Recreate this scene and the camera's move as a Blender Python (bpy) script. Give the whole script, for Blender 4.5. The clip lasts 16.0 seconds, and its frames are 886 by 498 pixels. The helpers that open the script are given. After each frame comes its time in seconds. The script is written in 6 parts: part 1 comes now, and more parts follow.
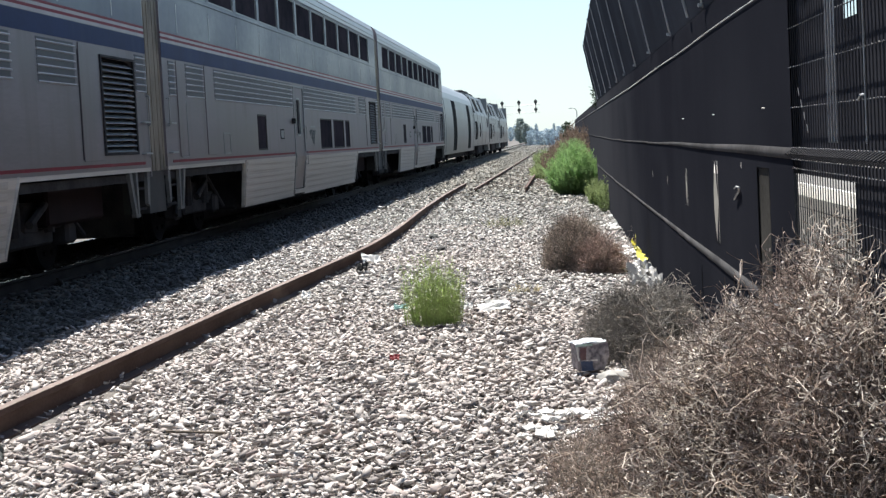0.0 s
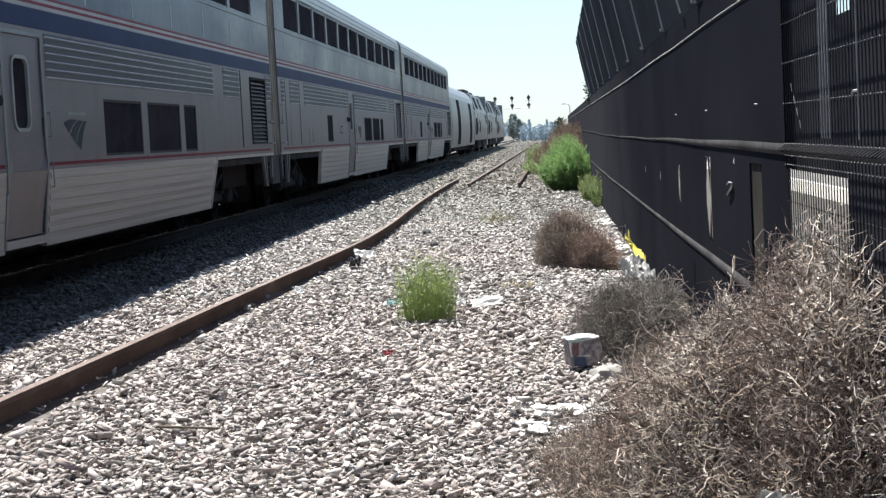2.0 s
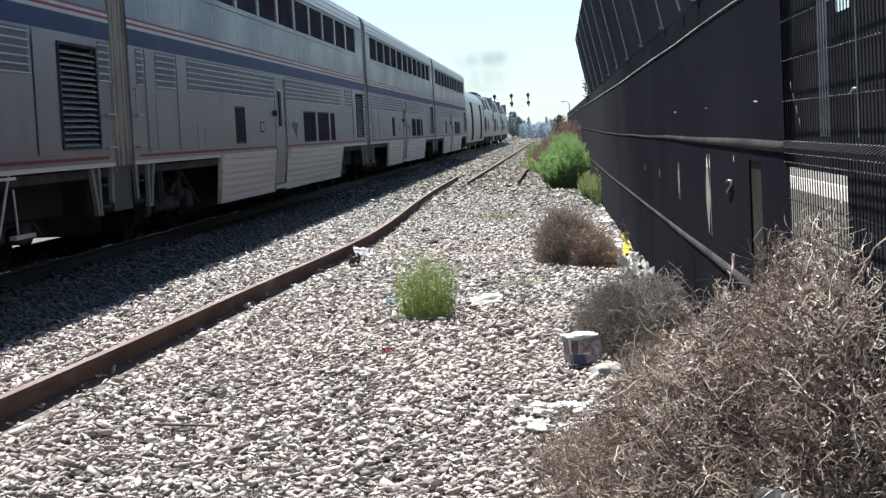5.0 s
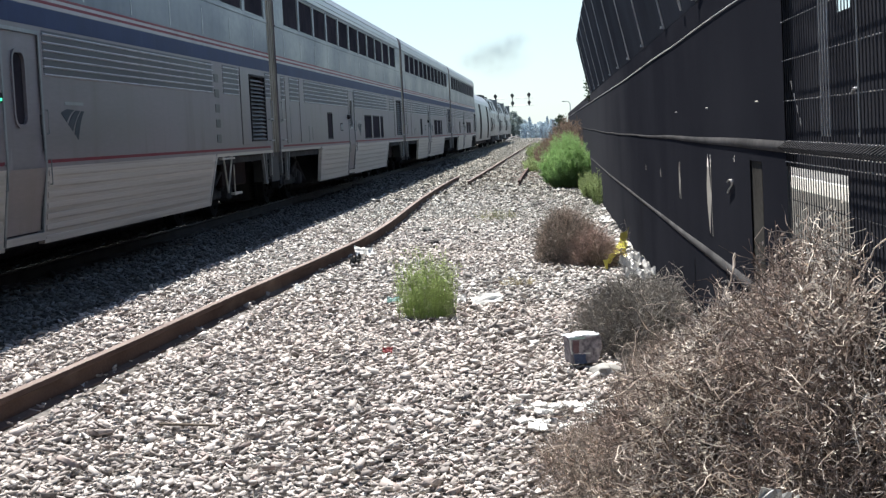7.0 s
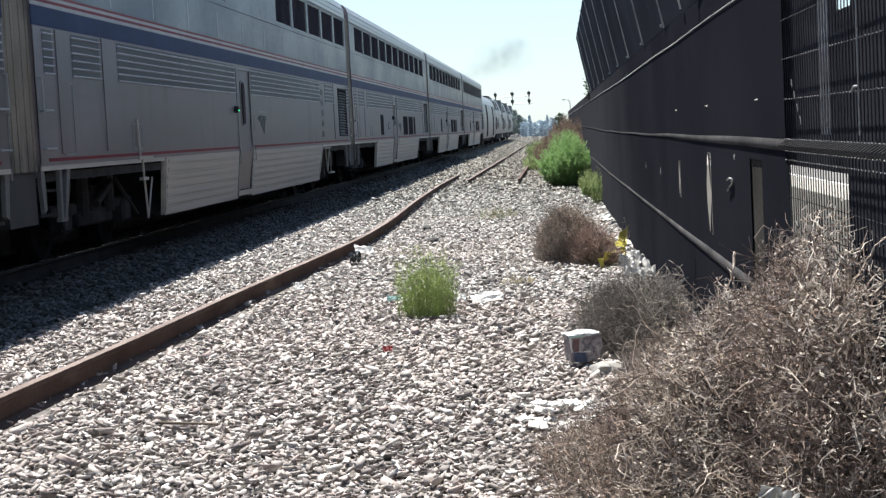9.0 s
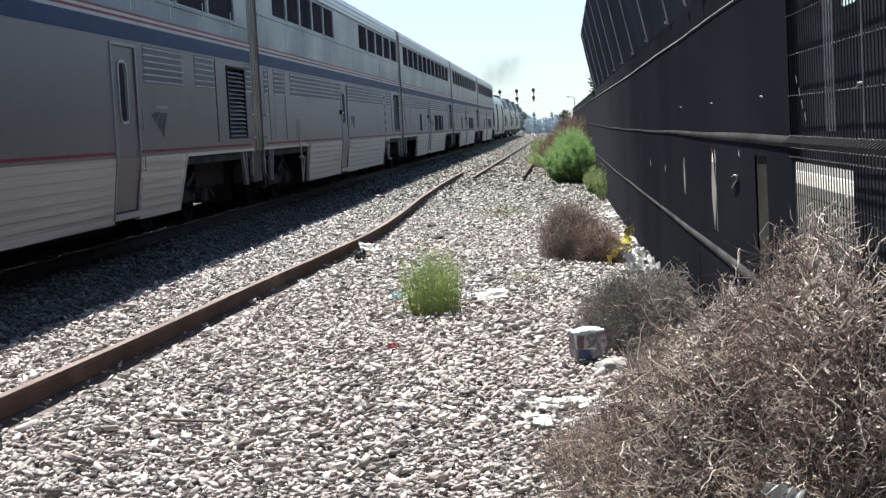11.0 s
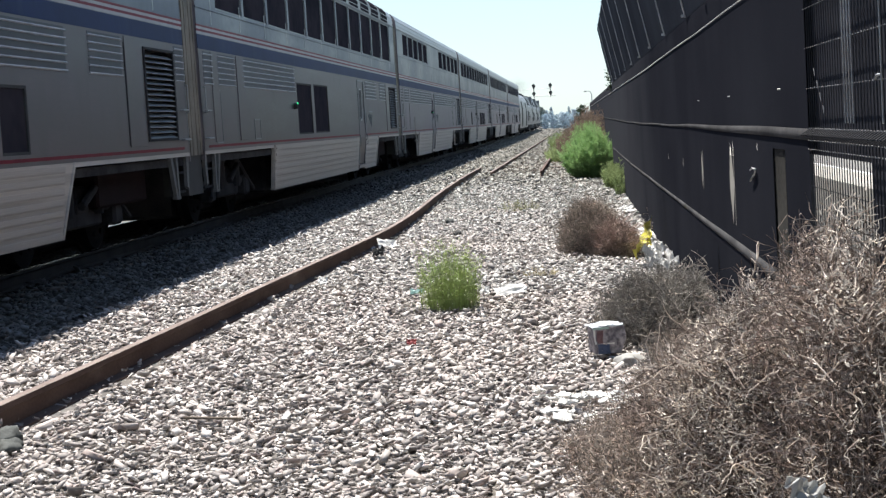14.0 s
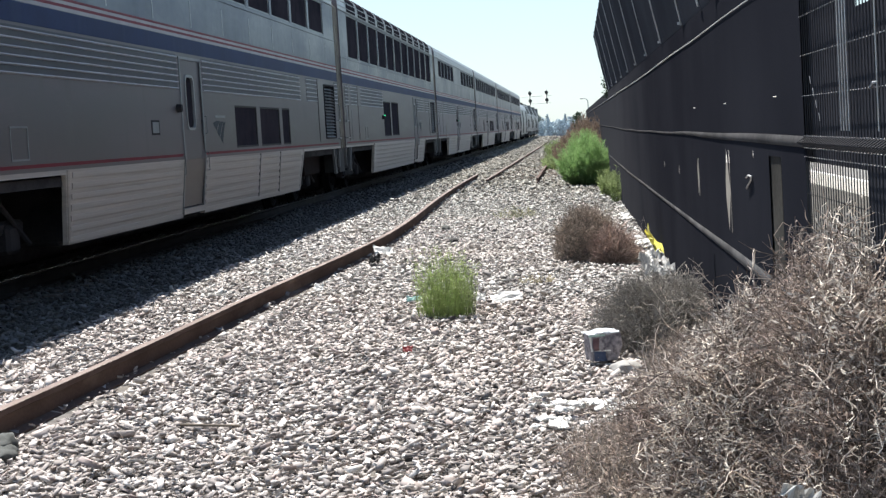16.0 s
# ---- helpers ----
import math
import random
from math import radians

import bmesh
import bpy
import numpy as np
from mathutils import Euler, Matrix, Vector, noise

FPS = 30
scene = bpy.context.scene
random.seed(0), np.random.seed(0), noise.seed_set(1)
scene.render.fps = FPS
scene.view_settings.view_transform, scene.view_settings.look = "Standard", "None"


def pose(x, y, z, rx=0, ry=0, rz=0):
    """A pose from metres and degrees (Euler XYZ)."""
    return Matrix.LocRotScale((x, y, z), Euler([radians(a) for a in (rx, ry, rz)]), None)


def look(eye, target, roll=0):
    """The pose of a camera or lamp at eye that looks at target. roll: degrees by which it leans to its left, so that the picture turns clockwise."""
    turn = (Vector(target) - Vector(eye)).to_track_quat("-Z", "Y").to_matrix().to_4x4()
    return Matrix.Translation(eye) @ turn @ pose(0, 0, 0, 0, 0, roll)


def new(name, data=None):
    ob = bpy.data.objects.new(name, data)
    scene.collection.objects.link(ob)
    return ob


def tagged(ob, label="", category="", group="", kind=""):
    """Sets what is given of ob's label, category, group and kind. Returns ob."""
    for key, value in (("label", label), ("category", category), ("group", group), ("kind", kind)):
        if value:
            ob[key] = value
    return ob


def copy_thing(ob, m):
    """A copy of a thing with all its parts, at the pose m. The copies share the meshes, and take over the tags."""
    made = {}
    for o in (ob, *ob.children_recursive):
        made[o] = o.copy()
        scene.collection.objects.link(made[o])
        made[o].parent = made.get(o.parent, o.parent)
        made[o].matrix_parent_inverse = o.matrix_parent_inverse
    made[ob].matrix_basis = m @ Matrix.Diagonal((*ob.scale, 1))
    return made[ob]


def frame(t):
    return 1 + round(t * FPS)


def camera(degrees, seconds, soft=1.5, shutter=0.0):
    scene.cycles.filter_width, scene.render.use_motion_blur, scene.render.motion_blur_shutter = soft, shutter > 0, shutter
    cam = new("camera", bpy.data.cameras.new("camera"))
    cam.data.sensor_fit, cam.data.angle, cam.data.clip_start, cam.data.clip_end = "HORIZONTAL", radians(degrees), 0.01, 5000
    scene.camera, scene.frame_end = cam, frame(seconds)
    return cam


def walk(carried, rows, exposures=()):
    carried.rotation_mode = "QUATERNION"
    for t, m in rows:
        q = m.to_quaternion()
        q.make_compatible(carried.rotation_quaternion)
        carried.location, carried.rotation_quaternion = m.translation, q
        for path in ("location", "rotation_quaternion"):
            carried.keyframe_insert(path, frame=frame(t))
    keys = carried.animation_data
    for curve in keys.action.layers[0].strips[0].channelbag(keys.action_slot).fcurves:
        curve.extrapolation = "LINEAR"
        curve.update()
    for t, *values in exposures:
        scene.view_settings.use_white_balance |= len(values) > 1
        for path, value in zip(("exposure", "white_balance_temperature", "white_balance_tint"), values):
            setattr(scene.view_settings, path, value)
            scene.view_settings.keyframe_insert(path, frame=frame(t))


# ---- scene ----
cam = camera(31.43, 16.0, soft=1.38)
EYE = 1.63
EYE_X = 0.09


def aim(yaw, pitch, roll):
    return pose(EYE_X, 0, EYE, 90 + pitch, 0, yaw) @ pose(0, 0, 0, 0, 0, roll)


PATH = [
    (0, 4.489, -3.908, -2.999),
    (0.5, 4.405, -3.951, -2.971),
    (1, 4.404, -4.012, -3.017),
    (1.5, 4.253, -4.085, -2.885),
    (2, 4.239, -4.086, -2.930),
    (2.5, 4.262, -4.083, -2.954),
    (3, 4.162, -4.091, -2.903),
    (3.5, 4.157, -4.090, -2.922),
    (4, 4.220, -4.118, -2.925),
    (6.5, 4.223, -4.188, -2.912),
    (7, 4.253, -4.178, -2.908),
    (7.5, 4.193, -4.213, -2.905),
    (8, 4.191, -4.216, -2.934),
    (8.5, 4.225, -4.207, -2.937),
    (9, 4.257, -4.234, -2.952),
    (11.5, 4.453, -4.353, -3.051),
    (12, 4.417, -4.408, -3.194),
    (12.5, 4.677, -4.491, -3.530),
    (13, 4.892, -4.484, -3.569),
    (13.5, 5.032, -4.477, -3.646),
    (14, 5.102, -4.440, -3.547),
    (14.5, 5.052, -4.373, -3.467),
    (15, 5.039, -4.324, -3.536),
    (15.5, 5.029, -4.175, -3.453),
    (16, 4.949, -4.189, -3.502),
]
walk(cam, [(t, aim(a, b, c)) for t, a, b, c in PATH], [(0.0, 0.97), (16.0, 0.97)])

# ---- world and sun ----
SUN_WAY = Vector((-0.205, 0.40, 0.90)).normalized()
world = bpy.data.worlds.new("sky")
scene.world = world
world.use_nodes = True
wn = world.node_tree.nodes
sky = wn.new("ShaderNodeTexSky")
sky.sky_type = "NISHITA"
sky.sun_disc = False
sky.sun_elevation = math.asin(SUN_WAY.z)
sky.sun_rotation = math.atan2(SUN_WAY.x, SUN_WAY.y)
sky.air_density, sky.dust_density, sky.ozone_density = 1.0, 0.3, 4.0
wn["Background"].inputs["Strength"].default_value = 0.092
veil = wn.new("ShaderNodeMix")      # haze over the clear sky, thicker low down
veil.data_type = "RGBA"
way, split, thin = wn.new("ShaderNodeTexCoord"), wn.new("ShaderNodeSeparateXYZ"), wn.new("ShaderNodeMapRange")
thin.inputs[1].default_value, thin.inputs[2].default_value = 0.0, 0.7
thin.inputs[3].default_value, thin.inputs[4].default_value = 0.60, 0.08
world.node_tree.links.new(way.outputs["Generated"], split.inputs[0])
world.node_tree.links.new(split.outputs[2], thin.inputs[0])
world.node_tree.links.new(thin.outputs[0], veil.inputs[0])
veil.inputs[7].default_value = (3.9, 5.0, 5.5, 1)
world.node_tree.links.new(sky.outputs[0], veil.inputs[6])
world.node_tree.links.new(veil.outputs[2], wn["Background"].inputs["Color"])
sun = new("sun", bpy.data.lights.new("sun", "SUN"))
sun.data.energy, sun.data.angle, sun.data.color = 5.0, radians(0.53), (1.0, 0.955, 0.885)
sun.matrix_world = look(SUN_WAY * 60, (0, 0, 0))
tagged(sun, kind="structure")


# ---- materials ----
def surface(name, c1, c2=None, rough=0.6, metal=0.0, coarse=2.0, fine=40.0, bump=0.2, depth=0.01, vary="", amount=0.35,
            ramp=None, stretch=(1, 1, 1), wear=None, rough2=None, spec=0.5, through_light=0.0):
    """A node material: two scales of noise mix c1 and c2; vary = 'object' or 'island' shifts the tone piece by piece."""
    m = bpy.data.materials.new(name)
    m.use_nodes = True
    nt = m.node_tree
    n, link = nt.nodes, nt.links.new
    b = n["Principled BSDF"]
    b.inputs["Metallic"].default_value = metal
    b.inputs["Roughness"].default_value = rough
    b.inputs["Specular IOR Level"].default_value = spec
    co = n.new("ShaderNodeTexCoord")
    mp = n.new("ShaderNodeMapping")
    mp.inputs["Scale"].default_value = stretch
    link(co.outputs["Object"], mp.inputs["Vector"])

    def noise_tex(scale, detail=4.0):
        t = n.new("ShaderNodeTexNoise")
        t.inputs["Scale"].default_value, t.inputs["Detail"].default_value = scale, detail
        link(mp.outputs["Vector"], t.inputs["Vector"])
        return t

    big, small = noise_tex(coarse), noise_tex(fine, 3.0)
    add = n.new("ShaderNodeMath")
    add.operation = "MULTIPLY_ADD"
    add.inputs[1].default_value, add.inputs[2].default_value = 0.45, -0.22
    link(small.outputs["Fac"], add.inputs[0])
    tot = n.new("ShaderNodeMath")
    tot.operation = "ADD"
    link(big.outputs["Fac"], tot.inputs[0])
    link(add.outputs[0], tot.inputs[1])
    span = n.new("ShaderNodeMapRange")
    span.inputs["From Min"].default_value, span.inputs["From Max"].default_value = 0.32, 0.68
    link(tot.outputs[0], span.inputs["Value"])
    mix = n.new("ShaderNodeMix")
    mix.data_type = "RGBA"
    link(span.outputs[0], mix.inputs[0])
    mix.inputs[6].default_value = (*c1, 1)
    mix.inputs[7].default_value = (*(c2 or c1), 1)
    colour = mix.outputs[2]
    if vary:
        if vary == "object":
            rnd = n.new("ShaderNodeObjectInfo").outputs["Random"]
        else:
            rnd = n.new("ShaderNodeNewGeometry").outputs["Random Per Island"]
        if ramp:
            cr = n.new("ShaderNodeValToRGB")
            e = cr.color_ramp.elements
            while len(e) < len(ramp):
                e.new(0.5)
            for i, (p, c) in enumerate(ramp):
                e[i].position, e[i].color = p, (*c, 1)
            link(rnd, cr.inputs[0])
            tint = n.new("ShaderNodeMix")
            tint.data_type, tint.blend_type = "RGBA", "MULTIPLY"
            tint.inputs[0].default_value = 1.0
            link(cr.outputs[0], tint.inputs[6])
            link(colour, tint.inputs[7])
            colour = tint.outputs[2]
        else:
            hs = n.new("ShaderNodeHueSaturation")
            mr = n.new("ShaderNodeMapRange")
            mr.inputs["To Min"].default_value, mr.inputs["To Max"].default_value = 1 - amount, 1 + amount
            link(rnd, mr.inputs["Value"])
            link(mr.outputs[0], hs.inputs["Value"])
            link(colour, hs.inputs["Color"])
            colour = hs.outputs[0]
    if wear:
        # streaks and patches of a second tone with a shape of their own
        col, scale_w, lo, hi, st = wear
        mw = n.new("ShaderNodeMapping")
        mw.inputs["Scale"].default_value = st
        link(co.outputs["Object"], mw.inputs["Vector"])
        tw = n.new("ShaderNodeTexNoise")
        tw.inputs["Scale"].default_value, tw.inputs["Detail"].default_value = scale_w, 5.0
        link(mw.outputs[0], tw.inputs["Vector"])
        rw = n.new("ShaderNodeMapRange")
        rw.inputs["From Min"].default_value, rw.inputs["From Max"].default_value = lo, hi
        link(tw.outputs["Fac"], rw.inputs["Value"])
        xw = n.new("ShaderNodeMix")
        xw.data_type = "RGBA"
        link(rw.outputs[0], xw.inputs[0])
        link(colour, xw.inputs[6])
        xw.inputs[7].default_value = (*col, 1)
        colour = xw.outputs[2]
    link(colour, b.inputs["Base Color"])
    if rough2 is not None:
        rr = n.new("ShaderNodeMapRange")
        rr.inputs["To Min"].default_value, rr.inputs["To Max"].default_value = rough, rough2
        link(span.outputs[0], rr.inputs["Value"])
        link(rr.outputs[0], b.inputs["Roughness"])
    if through_light:
        tl = n.new("ShaderNodeBsdfTranslucent")
        link(colour, tl.inputs["Color"])
        ms = n.new("ShaderNodeMixShader")
        ms.inputs[0].default_value = through_light
        link(b.outputs[0], ms.inputs[1])
        link(tl.outputs[0], ms.inputs[2])
        link(ms.outputs[0], n["Material Output"].inputs["Surface"])
    if bump:
        bp = n.new("ShaderNodeBump")
        bp.inputs["Strength"].default_value, bp.inputs["Distance"].default_value = bump, depth
        link(tot.outputs[0], bp.inputs["Height"])
        link(bp.outputs[0], b.inputs["Normal"])
    return m


STEEL = surface("brushed_stainless", (0.1697, 0.1484, 0.1601), (0.2587, 0.2264, 0.2401), 0.40, 0.6, 0.7, 14, 0.1, 0.004, stretch=(1, 0.35, 2.5),
                wear=((0.1707, 0.1484, 0.1465), 1.1, 0.5, 0.78, (1, 2.2, 0.25)), rough2=0.55, spec=0.3)
# sky light on the ribs put in as a brighter steel
STEEL_RIB = surface("highlit_stainless_rib", (0.3857, 0.3776, 0.3984), (0.5885, 0.5759, 0.5974), 0.40, 0.6, 0.7, 14, 0.1, 0.004, stretch=(1, 0.35, 2.5),
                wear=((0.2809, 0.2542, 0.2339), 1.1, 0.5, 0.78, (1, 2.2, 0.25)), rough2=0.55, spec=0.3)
STEEL_DULL = surface("road_grimed_stainless", (0.1256, 0.1102, 0.1142), (0.1919, 0.168, 0.1711), 0.40, 0.6, 0.7, 14, 0.1, 0.004, stretch=(1, 0.35, 2.5),
                wear=((0.1471, 0.1334, 0.1299), 1.1, 0.5, 0.78, (1, 2.2, 0.25)), rough2=0.55, spec=0.3)
STEEL_LOW = surface("dusty_stainless", (0.415, 0.378, 0.340), (0.59, 0.538, 0.484), 0.55, 0.3, 0.8, 20, 0.02, 0.002, stretch=(1, 0.10, 5),
                    wear=((0.285, 0.25, 0.215), 1.3, 0.5, 0.85, (1, 0.12, 7.0)), rough2=0.7, spec=0.3)
ROOF = surface("roof_metal", (0.3696, 0.3784, 0.3872), (0.4752, 0.484, 0.4928), 0.4, 0.7, 0.8, 18, 0.08, 0.004, rough2=0.5)
BLUE = surface("blue_stripe_paint", (0.005, 0.016, 0.070), (0.008, 0.024, 0.095), 0.55, 0.0, 1.2, 30, 0.05, 0.002,
               wear=((0.020, 0.038, 0.10), 1.4, 0.55, 0.8, (1, 2, 0.4)), spec=0.12)
RED = surface("red_stripe_paint", (0.15, 0.008, 0.022), (0.20, 0.015, 0.032), 0.5, 0.0, 1.5, 30, 0.05, 0.002, spec=0.12)
WHITE = surface("white_stripe_paint", (0.3444, 0.3198, 0.3276), (0.4264, 0.4018, 0.4032), 0.5, 0.0, 2, 30, 0.05, 0.002, spec=0.2)
GLASS = surface("tinted_window_glass", (0.027, 0.0255, 0.0315), (0.0504, 0.0442, 0.0525), 0.3, 0.0, 0.9, 5, 0.02, 0.002, spec=0.0)
RUBBER = surface("black_rubber", (0.026, 0.026, 0.027), (0.0455, 0.0442, 0.0432), 0.8, 0.0, 3, 60, 0.3, 0.004)
BELLOWS = surface("weathered_diaphragm", (0.1708, 0.1399, 0.1032), (0.2467, 0.2099, 0.1622), 0.75, 0.0, 2, 40, 0.3, 0.006,
                  wear=((0.04428, 0.03955, 0.0354), 1.6, 0.5, 0.7, (1, 1, 0.5)))
UNDER = surface("sooty_running_gear", (0.02331, 0.02268, 0.02484), (0.05145, 0.04904, 0.05216), 0.85, 0.0, 3, 40, 0.3, 0.006, spec=0.1)
WHEEL = surface("worn_wheel_steel", (0.01078, 0.0098, 0.0105), (0.0196, 0.01813, 0.01838), 0.9, 0.0, 4, 40, 0.2, 0.004, spec=0.05)
GREY = surface("grey_equipment_paint", (0.20, 0.21, 0.21), (0.27, 0.28, 0.28), 0.55, 0.2, 2, 30, 0.1, 0.003)
LOCO = surface("silver_loco_paint", (0.1704, 0.183, 0.189), (0.225, 0.2382, 0.2439), 0.4, 0.3, 0.8, 12, 0.06, 0.003)
RAIL_TOP = surface("polished_rail_head", (0.45, 0.44, 0.43), (0.60, 0.59, 0.58), 0.25, 0.9, 3, 40, 0.05, 0.002, stretch=(6, 0.3, 1))
RUST = surface("rusty_rail_steel", (0.06957, 0.04301, 0.03575), (0.1265, 0.08602, 0.0715), 0.85, 0.1, 2.5, 55, 0.35, 0.004, stretch=(1, 0.5, 1),
               wear=((0.2403, 0.1814, 0.1513), 2.2, 0.58, 0.78, (1, 0.4, 1)), spec=0.25)
RUST_LIGHT = surface("rubbed_rusty_steel", (0.161, 0.1209, 0.1064), (0.261, 0.2093, 0.1881), 0.75, 0.2, 3, 45, 0.2, 0.003, stretch=(1, 0.3, 1), spec=0.3)
TIE = surface("weathered_sleeper_wood", (0.077, 0.0572, 0.045), (0.132, 0.104, 0.0825), 0.9, 0.0, 3, 45, 0.5, 0.008, stretch=(0.5, 5, 5), vary="object", amount=0.25)
# bed coloured darker than its stones, putting in the shade of the gaps
GROUND = surface("ballast_bed", (0.0663, 0.05937, 0.05316), (0.1724, 0.1583, 0.1462), 0.95, 0.0, 6, 26, 0.9, 0.03,
                 wear=((0.1495, 0.1235, 0.091), 0.25, 0.52, 0.7, (1, 1, 1)))
STONE_RAMP = [(0.0, (0.189, 0.175, 0.171)), (0.17, (0.272, 0.252, 0.242)), (0.36, (0.418, 0.393, 0.376)), (0.50, (0.517, 0.484, 0.459)),
              (0.60, (0.371, 0.307, 0.290)), (0.70, (0.547, 0.512, 0.490)), (0.88, (0.638, 0.619, 0.597)), (1.0, (0.722, 0.710, 0.691))]
# main-line ballast: grime and the train's shade both put into darker stones
SHADE_GRIME_RAMP = [(p, tuple(0.075 + 0.11 * k for k in c)) for p, c in STONE_RAMP]
STONE = surface("ballast_stone", (0.80, 0.775, 0.765), (1.0, 0.975, 0.965), 0.8, 0.0, 18, 120, 0.3, 0.004, vary="island", ramp=STONE_RAMP,
                wear=((0.50, 0.44, 0.40), 0.32, 0.45, 1.0, (1, 1, 1)))
STONE_MID = surface("mid_ballast_stone", (0.785, 0.79, 0.785), (0.985, 1.0, 1.0), 0.8, 0.0, 18, 120, 0.3, 0.004, vary="island", ramp=STONE_RAMP,
                wear=((0.50, 0.44, 0.40), 0.32, 0.45, 1.0, (1, 1, 1)))
SOIL_RAMP = [(p, (0.06 + 0.52 * c[0], 0.06 + 0.535 * c[1], 0.05 + 0.50 * c[2])) for p, c in STONE_RAMP]
GREY_RAMP = [(p, (0.83 * c[0], 0.87 * c[1], 0.86 * c[2])) for p, c in STONE_RAMP]
DULL_RAMP = [(p, (0.72 * c[0], 0.75 * c[1], 0.72 * c[2])) for p, c in STONE_RAMP]
STONE_GREY = surface("greyed_stone", (0.80, 0.79, 0.78), (1.0, 1.0, 1.0), 0.8, 0.0, 18, 120, 0.3, 0.004, vary="island", ramp=GREY_RAMP)
STONE_DULL = surface("dulled_stone", (0.80, 0.785, 0.77), (1.0, 1.0, 1.0), 0.85, 0.0, 18, 120, 0.3, 0.004, vary="island", ramp=DULL_RAMP)
STONE_SOILED = surface("soiled_stone", (0.80, 0.78, 0.76), (1.0, 1.0, 1.0), 0.85, 0.0, 18, 120, 0.3, 0.004, vary="island", ramp=SOIL_RAMP)
STONE_SHADE_GRIME = surface("shaded_grimy_stone", (0.74, 0.72, 0.70), (1.0, 0.98, 0.95), 0.85, 0.0, 18, 120, 0.3, 0.004, vary="island", ramp=SHADE_GRIME_RAMP)
STONE_ONE = surface("single_ballast_stone", (0.80, 0.79, 0.78), (1.0, 1.0, 1.0), 0.8, 0.0, 18, 120, 0.3, 0.004, vary="object", ramp=STONE_RAMP)
MESH = surface("black_coated_wire", (0.018, 0.019, 0.021), (0.03, 0.031, 0.034), 0.42, 0.0, 5, 60, 0.05, 0.001)
# pale wire and fittings, with caught light put into the lighter colour
WIRE_LIT = surface("pale_lit_wire", (0.3861, 0.3773, 0.3713), (0.5967, 0.5879, 0.5658), 0.5, 0.3, 5, 60, 0.1, 0.002)
CONCRETE = surface("pale_concrete", (0.30, 0.295, 0.275), (0.40, 0.39, 0.37), 0.85, 0.0, 2, 40, 0.25, 0.004)
BLADE = surface("fresh_green_stem", (0.36, 0.45, 0.17), (0.48, 0.57, 0.26), 0.6, 0.0, 4, 30, 0.0, vary="island", amount=0.35, through_light=0.5, spec=0.2)
LEAF = surface("feathery_green_leaf", (0.2245, 0.3643, 0.1373), (0.3368, 0.5066, 0.2166), 0.6, 0.0, 4, 30, 0.0, vary="island", amount=0.22, through_light=0.5, spec=0.2)
SAGE = surface("pale_green_leaf", (0.204, 0.2697, 0.1105), (0.306, 0.3741, 0.1785), 0.65, 0.0, 4, 30, 0.0, vary="island", amount=0.35, through_light=0.45, spec=0.2)
RUSSET = surface("russet_dry_weed", (0.1652, 0.1174, 0.08938), (0.2624, 0.199, 0.1529), 0.8, 0.0, 3, 30, 0.0, vary="island", amount=0.4, through_light=0.4, spec=0.2)
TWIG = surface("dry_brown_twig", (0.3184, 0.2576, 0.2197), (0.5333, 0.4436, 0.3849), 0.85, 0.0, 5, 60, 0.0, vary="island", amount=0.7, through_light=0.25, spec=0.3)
# gap shade painted into the deep inner twigs, highlights into the grey outer ones
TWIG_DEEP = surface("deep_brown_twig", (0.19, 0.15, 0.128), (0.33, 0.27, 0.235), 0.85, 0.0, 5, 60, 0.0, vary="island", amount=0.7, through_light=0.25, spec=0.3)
TWIG_GREY = surface("pale_grey_twig", (0.5512, 0.499, 0.4468), (0.7951, 0.7401, 0.673), 0.85, 0.0, 5, 60, 0.0, vary="island", amount=0.6, through_light=0.25, spec=0.3)
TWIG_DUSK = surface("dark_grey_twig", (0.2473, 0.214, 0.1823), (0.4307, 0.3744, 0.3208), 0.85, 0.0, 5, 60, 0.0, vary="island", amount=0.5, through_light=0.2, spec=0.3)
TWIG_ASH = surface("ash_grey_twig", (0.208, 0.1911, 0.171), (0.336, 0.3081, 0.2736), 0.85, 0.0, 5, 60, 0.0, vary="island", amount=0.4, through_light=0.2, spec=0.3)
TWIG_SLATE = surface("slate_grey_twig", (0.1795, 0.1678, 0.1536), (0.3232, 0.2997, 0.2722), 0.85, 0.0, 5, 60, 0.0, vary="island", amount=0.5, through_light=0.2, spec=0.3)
TWIG_RED = surface("reddish_dry_twig", (0.32, 0.235, 0.20), (0.47, 0.36, 0.315), 0.85, 0.0, 5, 60, 0.0, vary="island", amount=0.45, through_light=0.25, spec=0.3)
STRAW_GREEN = surface("yellow_green_grass", (0.34, 0.35, 0.15), (0.46, 0.46, 0.24), 0.75, 0.0, 5, 60, 0.0, vary="island", amount=0.3, through_light=0.3)
PALE_TWIG = surface("pale_bare_branch", (0.6035, 0.5263, 0.4593), (0.869, 0.7834, 0.7076), 0.8, 0.0, 6, 60, 0.1, 0.002, vary="island", amount=0.3, through_light=0.25, spec=0.3)
STRAW = surface("straw_grass", (0.46, 0.40, 0.26), (0.58, 0.52, 0.36), 0.8, 0.0, 5, 60, 0.0, vary="island", amount=0.3, through_light=0.3)
PLASTIC = surface("white_plastic_film", (0.4106, 0.4058, 0.3907), (0.4676, 0.4621, 0.4457), 0.45, 0.0, 6, 40, 0.2, 0.004)
PAPER = surface("dirty_white_paper", (0.70, 0.69, 0.66), (0.80, 0.79, 0.76), 0.8, 0.0, 6, 40, 0.1, 0.003)
